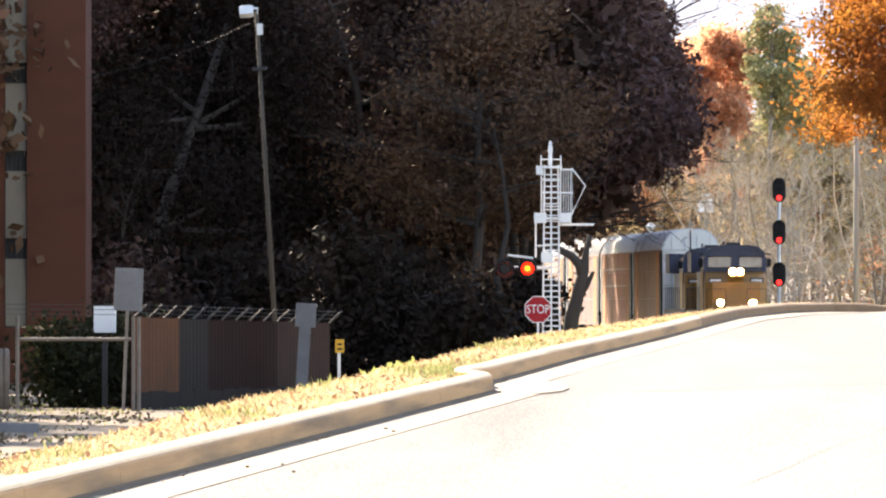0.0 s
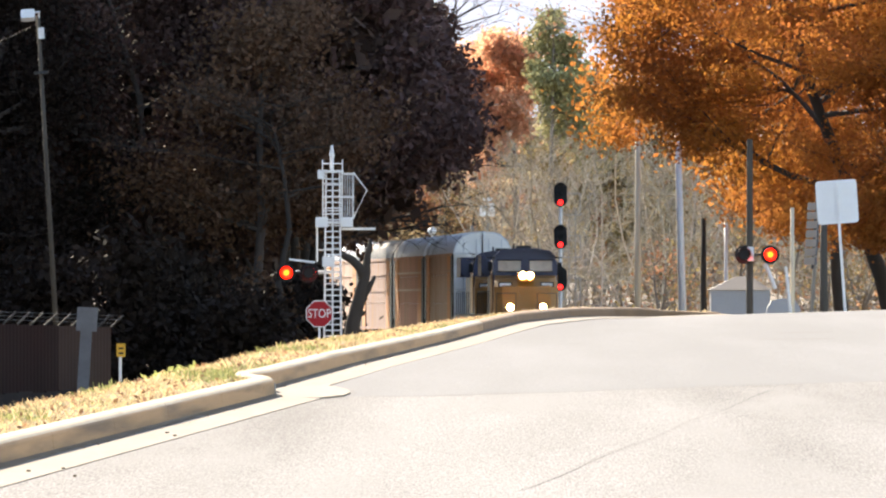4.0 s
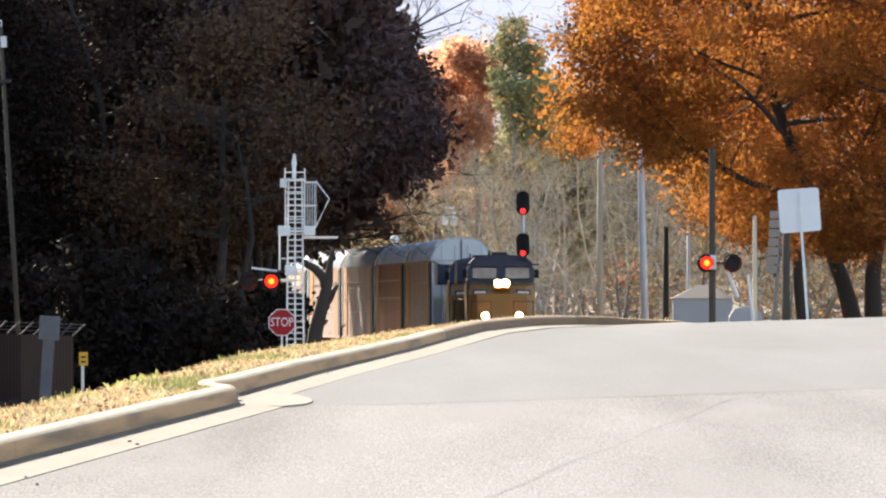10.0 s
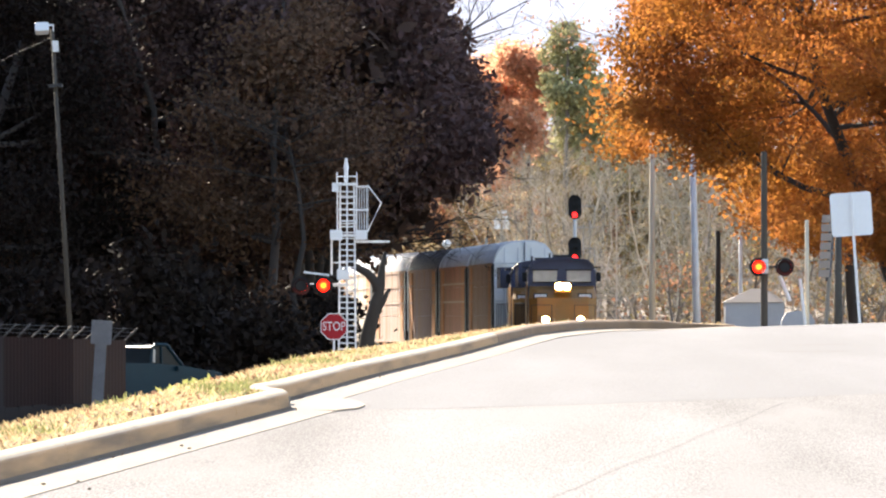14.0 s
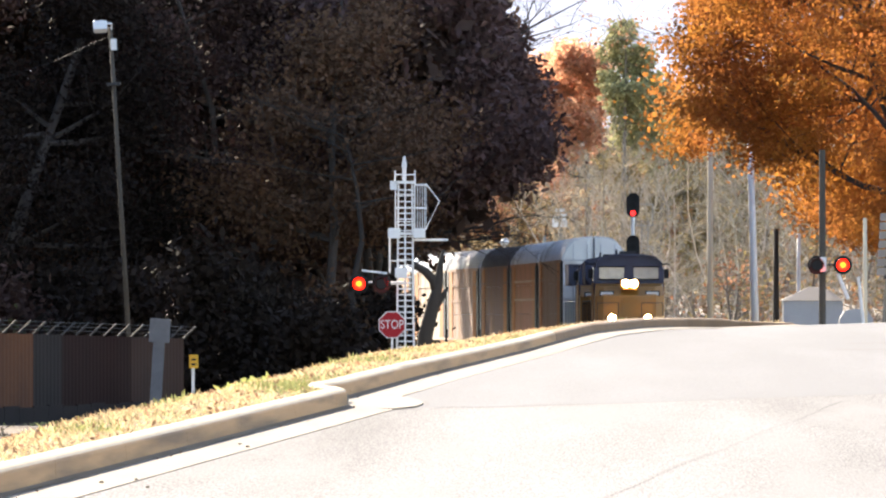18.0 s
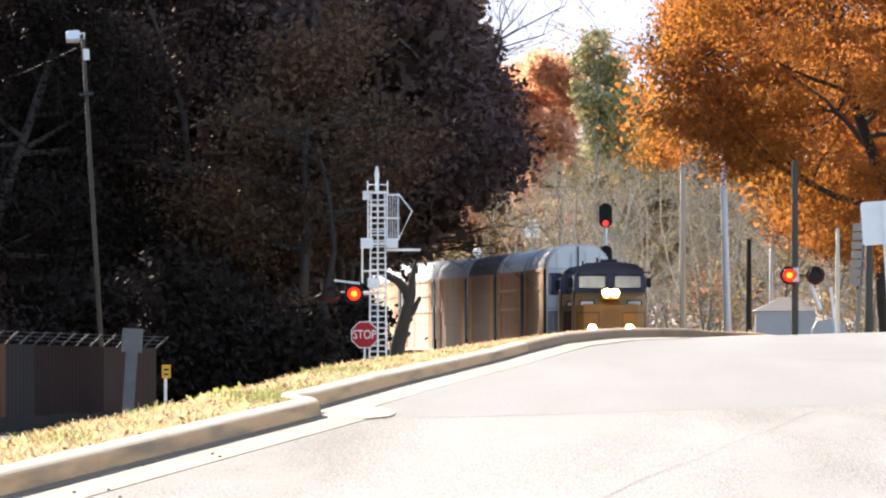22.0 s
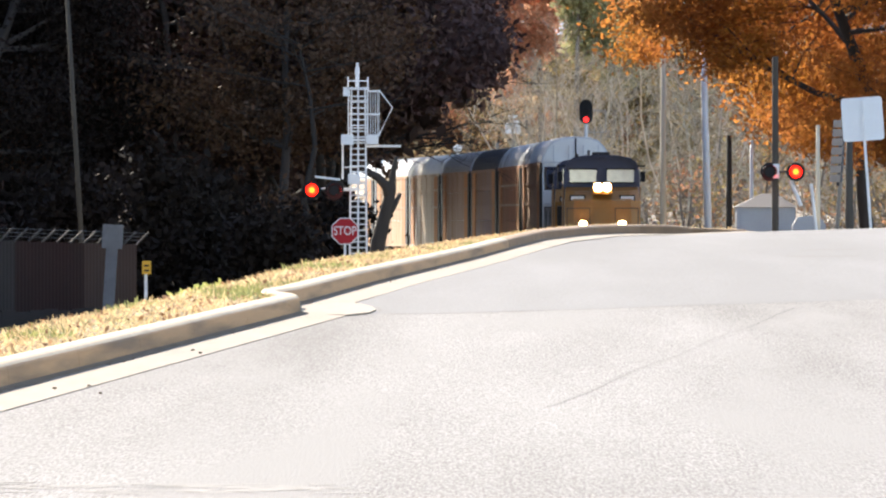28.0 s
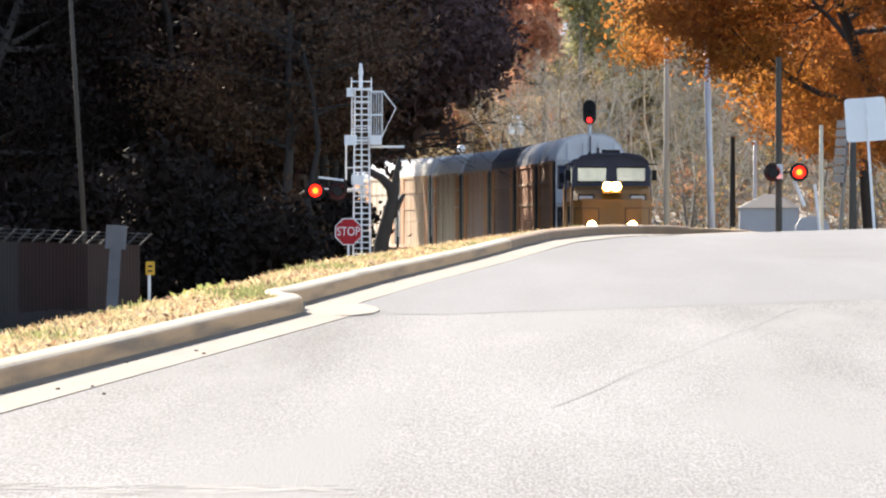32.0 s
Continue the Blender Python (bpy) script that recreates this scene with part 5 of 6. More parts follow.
def make_sky_backdrop():
    """Pale autumn sky low over the horizon, far behind everything."""
    m = bpy.data.materials.new("low_sky")
    m.use_nodes = True
    n, ln = m.node_tree.nodes, m.node_tree.links
    b = n["Principled BSDF"]
    b.inputs["Base Color"].default_value = (0, 0, 0, 1)
    b.inputs["Specular IOR Level"].default_value = 0
    co, veil, mix = n.new("ShaderNodeTexCoord"), n.new("ShaderNodeTexNoise"), n.new("ShaderNodeMix")
    mix.data_type = "RGBA"
    veil.inputs["Scale"].default_value, veil.inputs["Detail"].default_value = 0.008, 4
    mix.inputs[6].default_value, mix.inputs[7].default_value = (0.22, 0.27, 0.41, 1), (0.31, 0.335, 0.40, 1)
    ln.new(co.outputs["Object"], veil.inputs["Vector"])
    ln.new(veil.outputs[0], mix.inputs[0])
    ln.new(mix.outputs[2], b.inputs["Emission Color"])
    b.inputs["Emission Strength"].default_value = 1.0
    s = Shape().add([(-560, 4850, -60), (640, 4850, -60), (640, 4850, 620), (-560, 4850, 620)], [(0, 1, 2, 3)])
    s.thing("backdrop", m, label="pale blue autumn sky low over the trees", category="sky", kind="structure")


make_sky_backdrop()


def make_fan_tree():
    """Dark tree at the wood's edge whose boughs reach over the railway."""
    rng = np.random.default_rng(71)
    x, d = -7.2, 236.0
    t = root("spreading_tree", spot(x, d, base_z(x, d)), "dark leafless tree with long boughs reaching over the railway", "tree")
    h = -base_z(x, d)
    Shape().tube([(0, 0, 0), (0.1, 0, h + 3.0), (0.3, 0, h + 6.0), (0.2, 0, h + 9.0)], [0.3, 0.24, 0.18, 0.08], 9).part("trunk", t, BARK_DARK, smooth=True)
    spray = Shape()

    def bough(p, v, length, r, depth):
        pts, rad = [p], [r]
        for i in range(5):
            v = (v + Vector((rng.normal(0, 0.10), rng.normal(0, 0.12), rng.normal(0.02, 0.10)))).normalized()
            pts.append(pts[-1] + v * (length / 5))
            rad.append(r * (1 - 0.8 * (i + 1) / 5))
        if depth == 0:
            Shape().tube(pts, rad, 6, caps=False).part("bough", t, BARK_DARK, smooth=True)
        else:
            spray.tube(pts, rad, 4 if depth == 1 else 3, caps=False)
        if depth < 2:
            for k in range(11 if depth == 0 else 5):
                u = rng.uniform(0.25, 0.98)
                i = min(int(u * 5), 4)
                q = pts[i].lerp(pts[i + 1], u * 5 - i)
                w = (v + Vector((rng.normal(0, 0.4), rng.normal(0, 0.5), rng.normal(0.05, 0.55)))).normalized()
                bough(q, w, length * rng.uniform(0.25, 0.45), max(rad[i] * 0.45, 0.018), depth + 1)

    for z, rise, l in ((4.6, 0.10, 5.6), (4.9, 0.26, 6.6), (5.5, 0.04, 5.2), (5.9, 0.32, 6.4), (6.5, 0.12, 6.6), (7.2, 0.20, 6.0), (7.9, 0.02, 5.6)):
        bough(Vector((0.15, 0, h + z)), Vector((1, rng.uniform(-0.4, 0.4), rise)).normalized(), l, 0.085, 0)
    tagged(spray.part("twig_spray", t, BARK_DARK), kind="stuff")


make_fan_tree()


def make_orange_oak():
    rng = np.random.default_rng(47)
    x, d = 13.3, 178.0
    make_tree("orange_oak", spot(x, d, base_z(x, d)), rng, 16.5, 11.0, 0.30, RUSSET, BARK_DARK, "large oak with dense orange-brown autumn leaves", "", n_leaf=250000, size=0.068, puff=0.42, level=0.55, first=0.14, levels=3, kids=(28, 7, 5), droop=0.2, up=0.45, keep=in_oak, favour=lambda p: p.x < 5.0 or (8.0 < p.x < 12.5 and p.z < 11))
    x, d = 19.5, 186.0
    make_tree("orange_oak", spot(x, d, base_z(x, d)), rng, 16.0, 10.0, 0.4, RUSSET, BARK_DARK, "oak with dense orange-brown autumn leaves", "", n_leaf=55000, size=0.09, puff=0.45, level=0.8, first=0.14, levels=3, kids=(24, 6, 4), droop=0.2, up=0.45, keep=in_oak)
    x, d = 16.2, 170.0
    make_tree("orange_oak", spot(x, d, base_z(x, d)), rng, 14.0, 10.0, 0.3, RUSSET, BARK_DARK, "oak with dense orange-brown autumn leaves", "", n_leaf=130000, size=0.068, puff=0.42, level=0.55, first=0.2, levels=3, kids=(24, 6, 4), droop=0.2, up=0.4, keep=in_oak)
    x, d = 14.2, 222.0
    make_tree("orange_oak", spot(x, d, base_z(x, d)), rng, 17.0, 9.0, 0.3, RUSSET, BARK_DARK, "oak with dense orange-brown autumn leaves behind another", "", n_leaf=20000, size=0.12, puff=0.6, level=0.8, first=0.3, levels=3, kids=(24, 6, 4), droop=0.1, up=0.5, keep=in_oak)
    x, d = 15.5, 205.0
    make_tree("orange_oak", spot(x, d, base_z(x, d)), rng, 18.0, 10.5, 0.35, RUSSET, BARK_DARK, "oak with dense orange-brown autumn leaves behind another", "", n_leaf=26000, size=0.12, puff=0.5, level=0.8, first=0.2, levels=3, kids=(26, 6, 4), droop=0.2, up=0.45, keep=in_oak)


make_orange_oak()


def make_leaning_tree():
    """Small dark tree beside the mast."""
    x, d = -4.0, 168.0
    z = base_z(x, d)
    t = root("leaning_tree", spot(x, d, z), "small dark leaning tree trunk with bare limbs", "tree")
    h = -z
    Shape().tube([(-0.18, 0, 0), (0.0, 0, h + 1.33), (0.22, 0, h + 2.2), (0.38, 0, h + 2.85), (0.44, 0, h + 3.4), (0.53, 0, h + 3.85)], [0.30, 0.22, 0.19, 0.15, 0.09, 0.05], 10).part("trunk", t, BARK_DARK, smooth=True)
    Shape().tube([(0.33, 0, h + 2.6), (0.24, 0, h + 2.95), (0.0, 0, h + 3.22), (-0.3, 0, h + 3.38), (-0.62, 0, h + 3.62)], [0.16, 0.15, 0.13, 0.11, 0.05], 8).part("left_limb", t, BARK_DARK, smooth=True)
    Shape().tube([(0.15, 0, h + 1.95), (0.45, 0, h + 2.35), (0.66, 0, h + 2.75)], [0.13, 0.1, 0.05], 7).part("stub_limb", t, BARK_DARK, smooth=True)


make_leaning_tree()


# ---- poles and roadside things beyond the crest ----
PALE_WOOD = mat("bleached_pole", (0.72, 0.61, 0.45), (0.52, 0.43, 0.31), rough=0.9, coarse=1.0, fine=10, bump=0.4, stretch=(6, 6, 0.5))


def make_pole(name, x, d, z_top, r, material, label, lean=0.0, category="pole"):
    z0 = base_z(x, d)
    p = root(name, spot(x, d, z0, 0, lean, 0), label, category)
    h = z_top - z0
    Shape().tube([(0, 0, 0), (0, 0, h * 0.5), (0, 0, h)], [r * 1.15, r, r * 0.8], 10).part("shaft", p, material, smooth=True)
    return p, h


p, h = make_pole("floodlight_pole", -13.05, 172.0, 10.75, 0.072, DARK_WOOD, "tall wooden pole with a floodlight on top", lean=-3.4, category="lamp pole")
Shape().box((-0.30, -0.15, h + 0.02), (0.42, 0.25, 0.30), ch=0.05, tilt=Matrix.Rotation(-0.5, 4, "X")).part("floodlight", p, SIGN_BACK, label="pale floodlight head")
Shape().tube([(0.02, 0, h - 0.1), (0.05, -0.1, h + 0.1), (-0.3, -0.1, h + 0.1)], 0.035, 6).part("bracket", p, STEEL)
Shape().box((0.08, -0.15, h - 0.55), (0.18, 0.2, 0.34), ch=0.03).part("control_box", p, STEEL)
Shape().box((0, 0, h - 1.75), (0.42, 0.42, 0.09), ch=0.02).part("collar", p, DARK_STEEL)
Shape().tube([(-5.55, 0.2, h - 1.75), (-3.7, 0.15, h - 1.45), (-1.8, 0.1, h - 0.95), (0, 0, h - 0.25)], 0.006, 4).part("cable", p, DARK_STEEL)
make_pole("wooden_pole", 5.06, 189.0, 8.4, 0.10, PALE_WOOD, "pale slim wooden pole beyond the crossing")
make_pole("steel_pole", 7.12, 203.0, 9.0, 0.13, STEEL, "slim grey steel pole beyond the crossing", lean=-1.6)
make_pole("short_post", 8.95, 165.0, 4.75, 0.07, PALE_WOOD, "pale slim wooden post")
make_pole("short_post", 7.0, 182.0, 4.7, 0.10, BARK_DARK, "dark slim wooden post")
make_pole("short_post", 7.9, 186.0, 4.6, 0.07, STEEL, "thin grey metal post")
make_pole("dark_post", 9.75, 163.0, 4.4, 0.12, DARK_WOOD, "weathered thick wooden post")

for (x, d, zt) in ((-1.15, 430, 8.0), (0.05, 425, 10.0)):
    p, h = make_pole("utility_pole", x, d, zt, 0.15, WOOD, "far utility pole with a transformer", category="utility pole")
    if zt > 9:
        Shape().tube([(-0.35, -0.3, h - 1.4), (-0.35, -0.3, h - 0.6)], 0.26, 12).part("transformer", p, SIGN_WHITE, label="white transformer can")
        Shape().tube([(0.25, -0.3, h - 1.4), (0.25, -0.3, h - 0.4)], 0.28, 12).box((0, 0, h - 0.1), (0.7, 0.3, 0.25), ch=0.03).part("transformer", p, SIGN_WHITE, label="white transformer can")


def make_globe_lamp():
    """White globe on a thin post beyond the railway."""
    x, d = -3.46, 640.0 / DEEP
    z0 = base_z(x, d)
    t = root("globe_lamp", spot(x, d, z0), "white globe lamp on a thin grey post", "lamp")
    top = 6.3 - z0
    Shape().tube([(0, 0, 0), (0, 0, top)], [0.06, 0.05], 8).part("post", t, STEEL)
    Shape().tube([(0, 0, top - 0.03), (0, 0, top + 0.06), (0, 0, top + 0.16), (0, 0, top + 0.30), (0, 0, top + 0.42), (0, 0, top + 0.50), (0, 0, top + 0.53)], [0.08, 0.20, 0.265, 0.285, 0.24, 0.13, 0.03], 14).part("globe", t, WHITE, smooth=True)


make_globe_lamp()


def make_board():
    """Large sign seen from behind, on two posts."""
    x, d = 9.62, 150.0
    z0 = base_z(x, d)
    m = root("road_sign", spot(x, d, z0, 0, -4, -6), "blank aluminium back of a square road sign", "road sign")
    zc = 4.65 - z0
    s = Shape()
    w, h, r = 0.55, 0.58, 0.08
    poly = []
    for cx, cz, a0 in ((w - r, h - r, 0), (-w + r, h - r, 90), (-w + r, -h + r, 180), (w - r, -h + r, 270)):
        poly += [(cx + r * math.cos(radians(a0 + a)), zc + cz + r * math.sin(radians(a0 + a))) for a in (0, 45, 90)]
    s.extrude(poly, 0.03, 0.045).part("sign_plate", m, SIGN_BACK)
    Shape().box((0.02, 0.0, (zc + 0.5) / 2), (0.07, 0.05, zc + 0.5), ch=0.01).part("post", m, STEEL)


make_board()


SLATE = mat("slate_grey_sign", (0.07, 0.075, 0.09), (0.045, 0.05, 0.06), rough=0.6, bump=0.05)


def make_side_sign():
    """Narrow sign seen nearly edge-on."""
    x, d = 8.64, 154.0
    z0 = base_z(x, d)
    m = root("ribbed_sign", spot(x, d, z0, -4, 0, -72), "slatted grey sign on a post turned to the side road", "road sign")
    zc = 3.85 - z0
    for i in range(7):
        Shape().box((0, 0.02, zc - 0.75 + 0.25 * i), (0.9, 0.05, 0.21), ch=0.015).part("slat", m, SLATE)
    Shape().box((0, 0.09, zc), (0.08, 0.06, 1.9), ch=0.01).part("backing_bar", m, DARK_STEEL)
    Shape().tube([(0, 0.15, 0), (0, 0.15, zc + 0.7)], 0.06, 8).part("post", m, WOOD)


make_side_sign()


def make_signal_hut():
    x, d = 7.72, 172.0
    z0 = base_z(x, d)
    HUT = mat("hut_paint", (0.40, 0.40, 0.41), (0.31, 0.31, 0.325), rough=0.6, bump=0.05)
    HUT_ROOF = mat("hut_roof", (0.14, 0.14, 0.15), (0.10, 0.10, 0.11), rough=0.6, bump=0.05)
    m = root("equipment_hut", spot(x, d, z0), "small grey metal equipment hut with a hipped roof", "hut")
    top = 2.35 - z0
    Shape().box((0, 0, top / 2), (1.8, 1.8, top), ch=0.03).part("wall", m, HUT)
    Shape().add([(-0.98, -1.0, top), (0.98, -1.0, top), (0.98, 1.0, top), (-0.98, 1.0, top), (-0.1, 0, top + 0.42), (0.3, 0, top + 0.42)],
                [(0, 3, 2, 1), (0, 1, 5, 4), (1, 2, 5), (2, 3, 4, 5), (3, 0, 4)]).part("roof", m, HUT_ROOF)
    Shape().box((-0.35, -0.915, top / 2), (0.85, 0.03, top * 0.86), ch=0.01).part("door", m, HUT)
    c = root("equipment_cabinet", spot(8.95, 170.0, base_z(8.95, 170)), "rounded grey metal equipment cabinet", "cabinet")
    h = 2.1 - base_z(8.95, 170)
    Shape().extrude([(-0.5, 0), (0.5, 0), (0.5, h - 0.3), (0.35, h - 0.06), (0, h), (-0.35, h - 0.06), (-0.5, h - 0.3)], -0.4, 0.4).part("body", c, HUT)
    Shape().box((0.02, -0.41, h * 0.45), (0.8, 0.03, h * 0.75), ch=0.01).part("door", c, HUT)


make_signal_hut()


# ---- yard on the low ground ----
FENCE_A = (-13.0, DEEP * 128.0)
FENCE_B = (-9.35, DEEP * 140.0)
# sheet colours taken down so that they hold the shade on the fence
FENCE_MATS = [mat("shaded_fence_brown", (0.021, 0.0062, 0.0056), (0.012, 0.0043, 0.0043), spec=0.05, rough=0.8, coarse=0.6, fine=8, bump=0.15),
              mat("shaded_fence_rust", (0.135, 0.048, 0.018), (0.055, 0.021, 0.011), spec=0.1, rough=0.8, coarse=0.6, fine=8, bump=0.15),
              mat("shaded_fence_grey", (0.017, 0.0115, 0.0125), (0.009, 0.0065, 0.0072), spec=0.1, rough=0.8, coarse=0.9, fine=8, bump=0.15),
              mat("shaded_fence_tan", (0.040, 0.017, 0.011), (0.022, 0.0095, 0.0075), spec=0.1, rough=0.8, coarse=0.6, fine=8, bump=0.15)]


DULL_STEEL = mat("dull_wire", (0.085, 0.08, 0.08), (0.05, 0.048, 0.048), rough=0.7, metal=0.2, coarse=0.5)


def make_fence():
    fence = root("sheet_fence", pose(0, 0, 0), "tall brown sheet-metal fence with barbed-wire arms, darkened in colour for shade", "fence")
    ax, ay = FENCE_A
    bx, by = FENCE_B
    n = 14
    ang = math.atan2(by - ay, bx - ax)
    l = math.hypot(bx - ax, by - ay) / n
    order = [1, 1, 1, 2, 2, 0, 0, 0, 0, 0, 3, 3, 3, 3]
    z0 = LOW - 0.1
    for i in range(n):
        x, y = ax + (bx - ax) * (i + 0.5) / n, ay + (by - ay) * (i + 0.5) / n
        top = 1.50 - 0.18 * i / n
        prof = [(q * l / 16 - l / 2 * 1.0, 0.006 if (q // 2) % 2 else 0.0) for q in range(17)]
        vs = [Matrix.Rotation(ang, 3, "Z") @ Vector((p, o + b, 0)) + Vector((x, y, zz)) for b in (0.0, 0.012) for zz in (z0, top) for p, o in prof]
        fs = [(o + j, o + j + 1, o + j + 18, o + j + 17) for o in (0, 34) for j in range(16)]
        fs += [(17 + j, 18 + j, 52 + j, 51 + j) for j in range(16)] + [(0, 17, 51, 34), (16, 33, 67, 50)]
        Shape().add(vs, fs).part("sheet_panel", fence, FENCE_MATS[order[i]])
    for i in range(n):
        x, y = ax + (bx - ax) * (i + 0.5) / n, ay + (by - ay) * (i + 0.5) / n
        # dark strip along the foot of each panel
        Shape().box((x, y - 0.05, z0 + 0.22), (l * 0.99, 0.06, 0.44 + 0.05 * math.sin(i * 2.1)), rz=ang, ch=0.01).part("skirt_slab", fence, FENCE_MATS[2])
    for i in range(n + 1):
        x, y = ax + (bx - ax) * i / n, ay + (by - ay) * i / n
        top = 1.50 - 0.18 * i / n
        Shape().tube([(x - 0.07, y + 0.012, z0), (x - 0.07, y + 0.012, top)], 0.04, 8).part("post", fence, FENCE_MATS[0])
        p = Shape().tube([(x - 0.07, y + 0.012, top - 0.05), (x + 0.30, y - 0.1, top + 0.30)], 0.025, 6)
        p.part("wire_arm", fence, DULL_STEEL)
    for k in (0.35, 0.65, 0.95):
        Shape().tube([(ax + 0.3 * k, ay - 0.1 * k + 0.06, 1.5 + 0.3 * k), (bx + 0.3 * k, by - 0.1 * k + 0.06, 1.32 + 0.3 * k)], 0.005, 4).part("barbed_wire", fence, DULL_STEEL)


make_fence()


def make_back_sign(x, d, z_top, w, h, label, material, post_mat, rz=0.0, post_w=0.07, lean=0.0):
    z0 = base_z(x, d)
    m = root("board_sign", spot(x, d, z0, 0, lean, rz), label, "sign")
    zc = z_top - h / 2 - z0
    Shape().box((0, -0.05, zc), (w, 0.04, h), ch=0.012).part("board", m, material)
    Shape().box((0, 0, zc / 2 + h / 4), (post_w, 0.06, zc + h / 2), ch=0.01).part("post", m, post_mat)
    return m


DULL_PIPE = mat("dull_pipe", (0.22, 0.18, 0.15), (0.11, 0.085, 0.07), rough=0.7, coarse=2, fine=12, bump=0.1)
PALE_GREY = mat("weathered_board", (0.19, 0.18, 0.185), (0.11, 0.105, 0.11), rough=0.8, coarse=2, fine=10, bump=0.1)
make_back_sign(-9.80, 136.0, 1.83, 0.50, 0.58, "weathered grey board nailed to a pale post", PALE_GREY, PALE_GREY, post_w=0.28, lean=3.5)
make_back_sign(-17.2, 126.0, 2.07, 0.5, 1.0, "pale grey rectangular sign by the yard", PALE_GREY, STEEL)
make_back_sign(-13.05, 126.0, 2.62, 0.64, 0.96, "grey back of a rectangular sign on a leaning dark post", PALE_GREY, DULL_PIPE, rz=8, lean=2.5)


def make_marker():
    x, d = -9.9, 152.0
    z0 = base_z(x, d)
    m = root("marker_post", spot(x, d, z0), "white post with a yellow utility marker plate", "marker post")
    zt = 0.80 - z0
    Shape().box((0, 0, zt / 2), (0.08, 0.06, zt), ch=0.01).part("post", m, SIGN_WHITE)
    p = Shape().box((0.02, -0.05, zt - 0.14), (0.24, 0.03, 0.36), ch=0.02).part("plate", m, SIGN_YELLOW, label="yellow plate with dark bars")
    for k in (0.05, -0.08):
        Shape().box((0.02, -0.07, zt - 0.14 + k), (0.13, 0.006, 0.05), ch=0).part("print_bar", p, BLACK)


make_marker()




def make_gate():
    """Yard gate with concrete-filled posts."""
    g = root("yard_gate", spot(-14.8, 126.0, LOW - 0.05), "pale steel pipe gate between posts with wire above", "gate")
    for x in (-0.62, 1.98, 2.10):
        Shape().tube([(x, 0, 0), (x, 0, 2.12)], 0.045, 8).part("post", g, DULL_PIPE)
    Shape().tube([(-0.62, 0, 1.62), (1.98, 0, 1.62)], 0.04, 8).part("top_rail", g, DULL_PIPE)
    for z in (2.2, 2.31, 2.42):
        Shape().tube([(-3.2, 0, z), (1.78, 0, z - 0.03)], 0.007, 5).part("wire", g, DULL_STEEL)
    for x, h in ((-1.55, 1.35), (-1.25, 1.4), (-1.12, 1.4)):
        b = root("bollard", spot(-14.8 + x, 128.0, LOW - 0.05), "pale round bollard in the yard", "bollard", "bollards by the gate")
        Shape().tube([(0, 0, 0), (0, 0, h - 0.08), (0, 0, h)], [0.075, 0.075, 0.04], 10).part("shaft", b, DULL_PIPE, smooth=True)
    c = root("meter_cabinet", spot(-13.99, 131.0, LOW - 0.05), "white metal cabinet behind the fence", "cabinet")
    Shape().box((0, 0, 2.05), (0.5, 0.4, 0.62), ch=0.04).part("body", c, SIGN_BACK)
    Shape().box((0, 0, 0.87), (0.12, 0.12, 1.74), ch=0.02).part("stand", c, DARK_STEEL)
    k = root("yard_kerb", spot(-15.2, 105.0, LOW - 0.06), "low concrete edging of the yard", "kerb")
    Shape().box((0, 0, 0.1), (5.5, 0.2, 0.2), ch=0.03).part("edging", k, PALE_GREY)


make_gate()


def make_container():
    """Dark steel container beside the gate."""
    PAINT = mat("dark_blue_steel", (0.035, 0.04, 0.055), (0.022, 0.026, 0.036), rough=0.6, bump=0.05)
    c = root("steel_container", spot(-19.6, 142.0, LOW - 0.05), "low dark blue steel container in the yard", "container")
    Shape().box((0, 0, 0.75), (3.3, 2.0, 1.5), ch=0.03).part("body", c, PAINT)
    for i in range(9):
        Shape().box((-1.5 + 0.375 * i, -1.02, 0.75), (0.12, 0.05, 1.3), ch=0.01).part("rib", c, PAINT)


make_container()


def make_building():
    """Tall brick block with a pale stair strip."""
    BRICK = mat("brick", (0.115, 0.034, 0.016), (0.078, 0.024, 0.012), rough=0.9, coarse=0.5, fine=20, bump=0.2, stretch=(1, 1, 3))
    PANEL = mat("pale_panel", (0.235, 0.20, 0.155), (0.17, 0.145, 0.115), rough=0.8, bump=0.05)
    b = root("brick_building", spot(-20.4, 176.0, LOW - 0.2), "tall shaded red-brick block with a pale panel strip", "building")
    Shape().box((0.08, 1.5, 8), (1.84, 3, 16), ch=0.02).part("wall", b, BRICK)
    Shape().box((-4.74, 1.65, 8), (6.36, 2.9, 16), ch=0.02).part("wall", b, BRICK)
    Shape().box((-1.2, 1.8, 8), (0.72, 2.6, 16), ch=0.0).part("recess_wall", b, DARK_STEEL)
    Shape().box((-1.2, 0.3, 0.9), (0.71, 0.5, 1.8), ch=0.01).part("plinth", b, BRICK)
    for i in range(5):
        z = 2.7 + 2.75 * i
        Shape().box((-1.2, 0.35, z + 0.2), (0.66, 0.3, 2.1), ch=0.02).part("panel", b, PANEL)
        rl = Shape()
        for q in range(5):
            rl.tube([(-1.48 + 0.14 * q, 0.25, z + 1.25), (-1.48 + 0.14 * q, 0.25, z + 1.7)], 0.018, 5)
        rl.part("railing", b, DARK_STEEL)
    Shape().box((-3.45, 1.5, 16.1), (9.1, 3.4, 0.3), ch=0.03).part("roof_edge", b, CONCRETE)


make_building()


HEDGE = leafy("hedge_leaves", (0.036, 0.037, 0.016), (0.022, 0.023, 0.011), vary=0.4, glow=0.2)


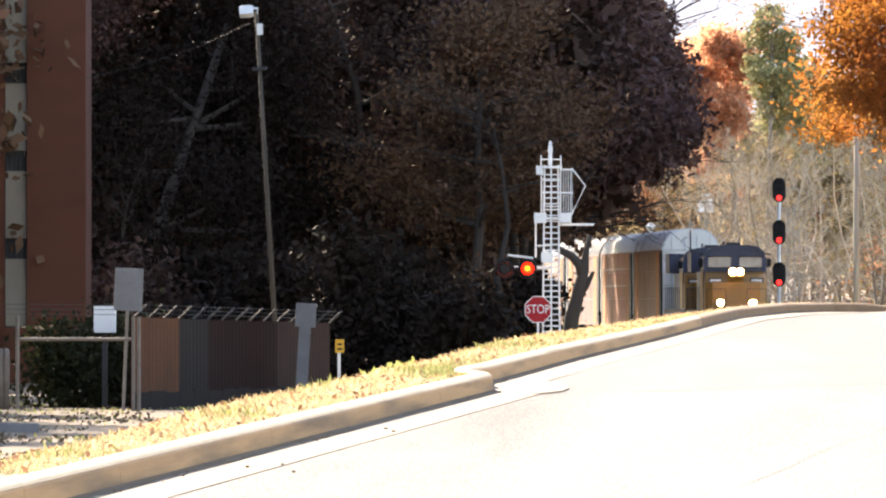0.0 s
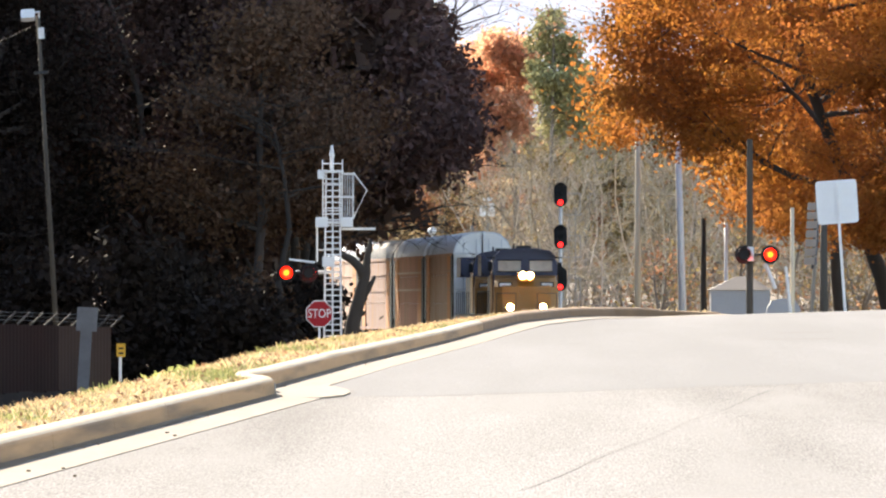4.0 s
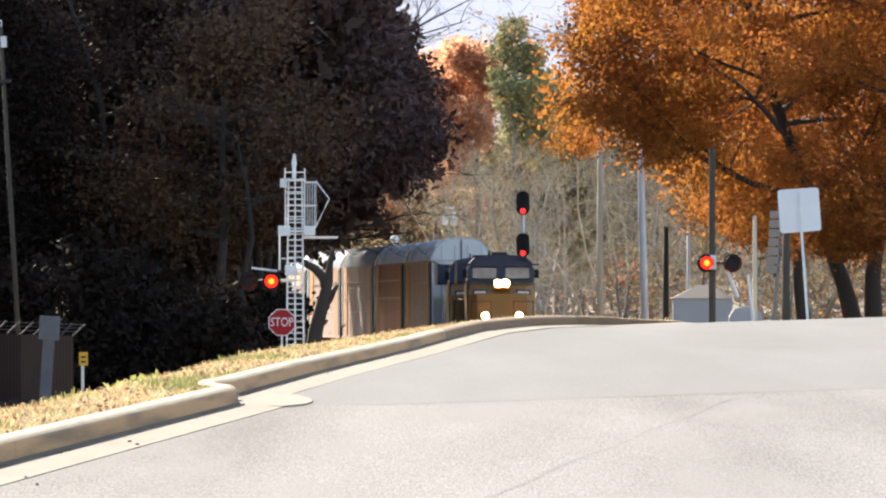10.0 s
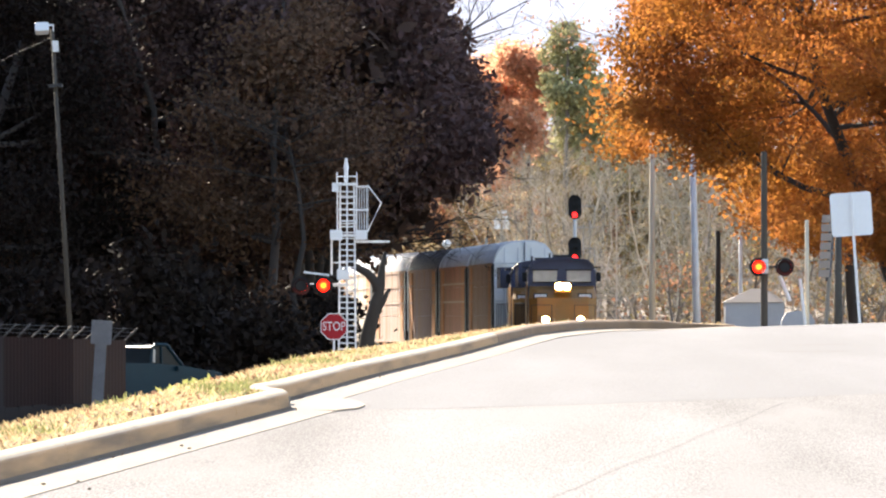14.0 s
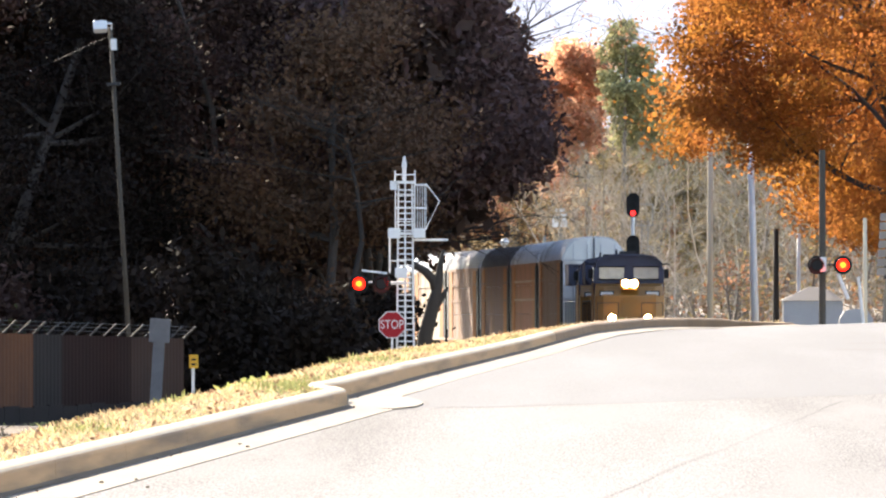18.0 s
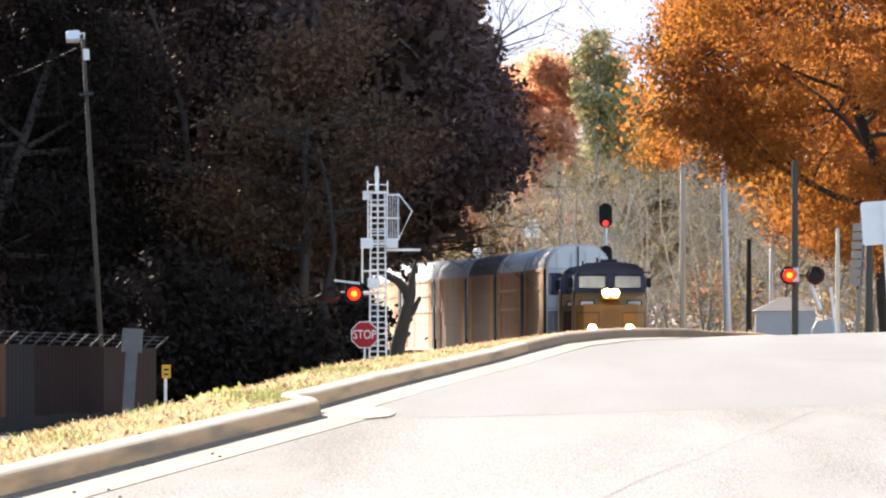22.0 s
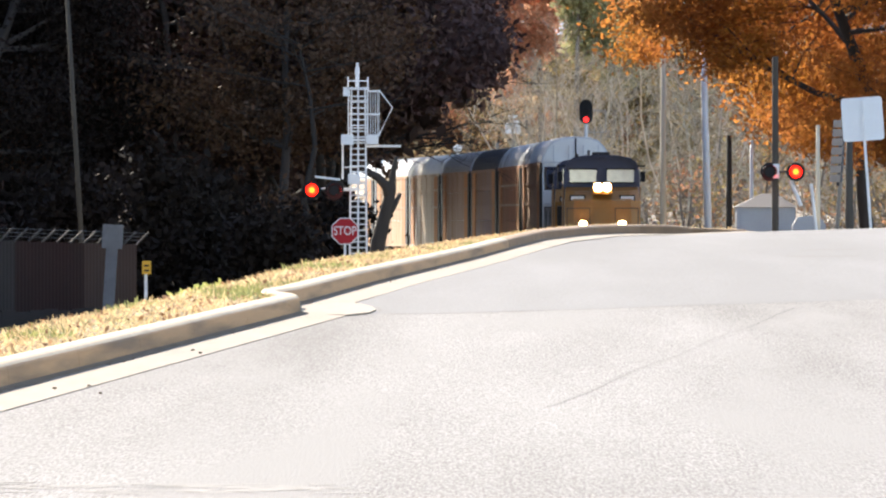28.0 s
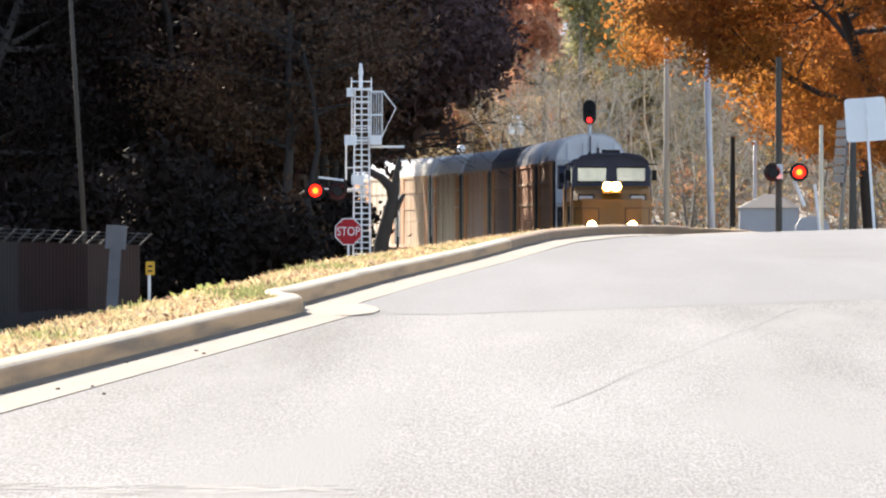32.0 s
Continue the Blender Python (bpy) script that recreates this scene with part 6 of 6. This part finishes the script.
def make_yard_bush():
    rng = np.random.default_rng(60)
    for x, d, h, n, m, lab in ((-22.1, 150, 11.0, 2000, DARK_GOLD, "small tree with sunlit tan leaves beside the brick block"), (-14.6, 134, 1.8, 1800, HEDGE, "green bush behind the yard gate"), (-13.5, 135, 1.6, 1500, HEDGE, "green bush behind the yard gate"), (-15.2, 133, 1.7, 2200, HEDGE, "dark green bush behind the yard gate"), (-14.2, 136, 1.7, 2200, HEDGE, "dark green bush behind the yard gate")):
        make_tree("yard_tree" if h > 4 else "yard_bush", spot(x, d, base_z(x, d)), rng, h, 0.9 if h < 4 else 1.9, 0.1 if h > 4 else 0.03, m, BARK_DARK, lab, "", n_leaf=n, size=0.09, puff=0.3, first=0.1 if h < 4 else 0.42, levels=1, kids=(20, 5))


make_yard_bush()


# ---- pickup ----
def make_pickup():
    """Dark teal pickup; it faces +x."""
    PAINT = mat("teal_paint", (0.004, 0.028, 0.040), (0.003, 0.018, 0.028), spec=0.2, rough=0.4, coarse=1, fine=6, bump=0.02)
    car = root("pickup_truck", pose(0, 0, 0), "dark teal pickup truck with an open bed", "pickup truck")
    side = [(-2.75, 0.5), (2.55, 0.5), (2.72, 0.72), (2.70, 1.00), (2.45, 1.14), (1.25, 1.30), (0.1, 1.38), (-2.75, 1.42)]
    b = Shape()
    for y0, y1 in ((-0.95, -0.88), (0.88, 0.95)):
        b.extrude(side, y0, y1)
    b.box((1.9, 0, 0.85), (1.5, 1.8, 0.62), ch=0.08).box((-0.8, 0, 0.6), (3.9, 1.8, 0.14), ch=0.02)
    b.part("body", car, PAINT)
    Shape().box((-2.74, 0, 0.95), (0.06, 1.75, 0.8), ch=0.015).part("tailgate", car, PAINT)
    Shape().box((1.8, 0, 1.14), (1.35, 1.7, 0.12), ch=0.04).part("bonnet", car, PAINT)
    roof = [(-0.15, 1.34), (-0.08, 1.80), (0.05, 1.88), (0.50, 1.87), (1.16, 1.30)]
    g = Shape().extrude(roof, -0.80, 0.80)
    g.part("cabin_glass", car, DARK_GLASS, label="dark cabin windows")
    p = Shape()
    for y in (-0.82, 0.82):
        for a, c in zip(roof, roof[1:]):
            p.tube([(a[0], y, a[1]), (c[0], y, c[1])], 0.045, 6)
        p.tube([(0.30, y, 1.3), (0.26, y, 1.86)], 0.03, 6)
    p.box((0.28, 0, 1.87), (0.5, 1.66, 0.05), ch=0.02)
    p.part("cabin_frame", car, PAINT)
    for y in (-1.0, 1.0):
        Shape().box((0.75, y, 1.25), (0.10, 0.16, 0.12), ch=0.03).part("mirror", car, PAINT)
        # pale strip laid on the side window as its reflection
        Shape().box((-0.02, y * 0.825, 1.58), (0.08, 0.02, 0.34), ch=0.005).part("window_reflection_strip", car, GLASS, label="pale strip painting a reflection on the side window")
    Shape().tube([(-2.785, 0.05, 1.16), (-2.80, 0.05, 1.16)], 0.17, 14).part("tail_decal", car, SIGN_WHITE, label="white and red decal on the tailgate")
    Shape().box((-2.81, 0.05, 1.14), (0.012, 0.20, 0.10), ch=0.002).part("decal_bar", car, SIGN_RED)
    Shape().box((-2.85, 0, 0.55), (0.14, 1.75, 0.18), ch=0.03).part("bumper", car, STEEL)
    for y in (-0.85, 0.85):
        Shape().box((-2.77, y, 1.0), (0.04, 0.08, 0.2), ch=0.01).part("tail_lamp", car, SIGN_RED)
        Shape().box((2.70, y * 0.85, 0.85), (0.06, 0.3, 0.18), ch=0.02).part("headlamp", car, GLASS)
    wheels = []
    for x in (-1.75, 1.75):
        for y in (-0.85, 0.85):
            t = Shape().tube([(0, -0.13, 0), (0, -0.10, 0), (0, 0.10, 0), (0, 0.13, 0)], [0.32, 0.38, 0.38, 0.32], 20).part("wheel", car, BLACK, at=pose(x, y, 0.38))
            Shape().tube([(0, -0.137, 0), (0, 0.137, 0)], 0.2, 12).part("rim", t, STEEL)
            wheels.append((t, (x * 0.87, y, 0.38)))
            t.matrix_basis = pose(x * 0.87, y, 0.38)
    # a short-bed model
    for o in car.children:
        if o.name.split(".")[0] != "wheel":
            o.data.transform(Matrix.Scale(0.87, 4, (1, 0, 0)))
    return car, wheels


PICKUP = make_pickup()[0]
PICK_T = [0.0, 10.0, 12.0, 13.2, 14.0, 14.6, 15.0, 15.5, 16.5, 17.5, 20.0, 32.0]
PICK_X = [-52.6, -21.6, -15.5, -11.9, -9.6, -7.75, -6.5, -4.95, -2.0, 1.2, 5.0, 5.6]
PICK_D = [144.6, 144.6, 144.8, 145.6, 146.8, 147.8, 148.5, 149.4, 151.2, 153.0, 155.0, 155.3]


def motions():
    for ob, behind in TRAIN:
        walk(ob, train_rows(behind))
    times = sorted(set([0.0, 6.0, 12.0] + [13.0 + 0.2 * i for i in range(26)] + [20.0, 26.0, 32.0]))
    rows = []
    for t in times:
        x, d = (float(np.interp(t, PICK_T, v)) for v in (PICK_X, PICK_D))
        x2, d2 = (float(np.interp(min(t + 0.3, 32), PICK_T, v)) for v in (PICK_X, PICK_D))
        x1, d1 = (float(np.interp(max(t - 0.3, 0), PICK_T, v)) for v in (PICK_X, PICK_D))
        rows.append((t, spot(x, d, ground_z(x, d) + 0.01, 0, 0, math.degrees(math.atan2(DEEP * (d2 - d1), x2 - x1)))))
    walk(PICKUP, rows)
    # lamps alternate: the lit face turns out for half of each beat
    beat, start = 1.0834, 0.4029
    for k, pair in enumerate(FLASH):
        for j, (lens, (x, y, z)) in enumerate(pair):
            first = (j == 0) == (k == 0)
            rows = []
            t = start - beat * (1.0 if first else 0.5)
            state = []
            while t < 32.5:
                state += [(t, True), (t + beat / 2, False)]
                t += beat
            now = True if any(a <= 0 < a + beat / 2 for a, on in state if on) else False
            turn = 0 if now else 178
            rows.append((0.0, pose(x, y, z, 0, 0, turn)))
            for a, on in state:
                if a <= 0.1 or a > 31.88:
                    continue
                goal = 178 - turn
                for q in range(3):
                    rows.append((round(a * FPS) / FPS + q / FPS, pose(x, y, z, 0, 0, turn + (goal - turn) * q / 2)))
                turn = goal
            rows.append((32.0, pose(x, y, z, 0, 0, turn)))
            walk(lens, rows)


motions()
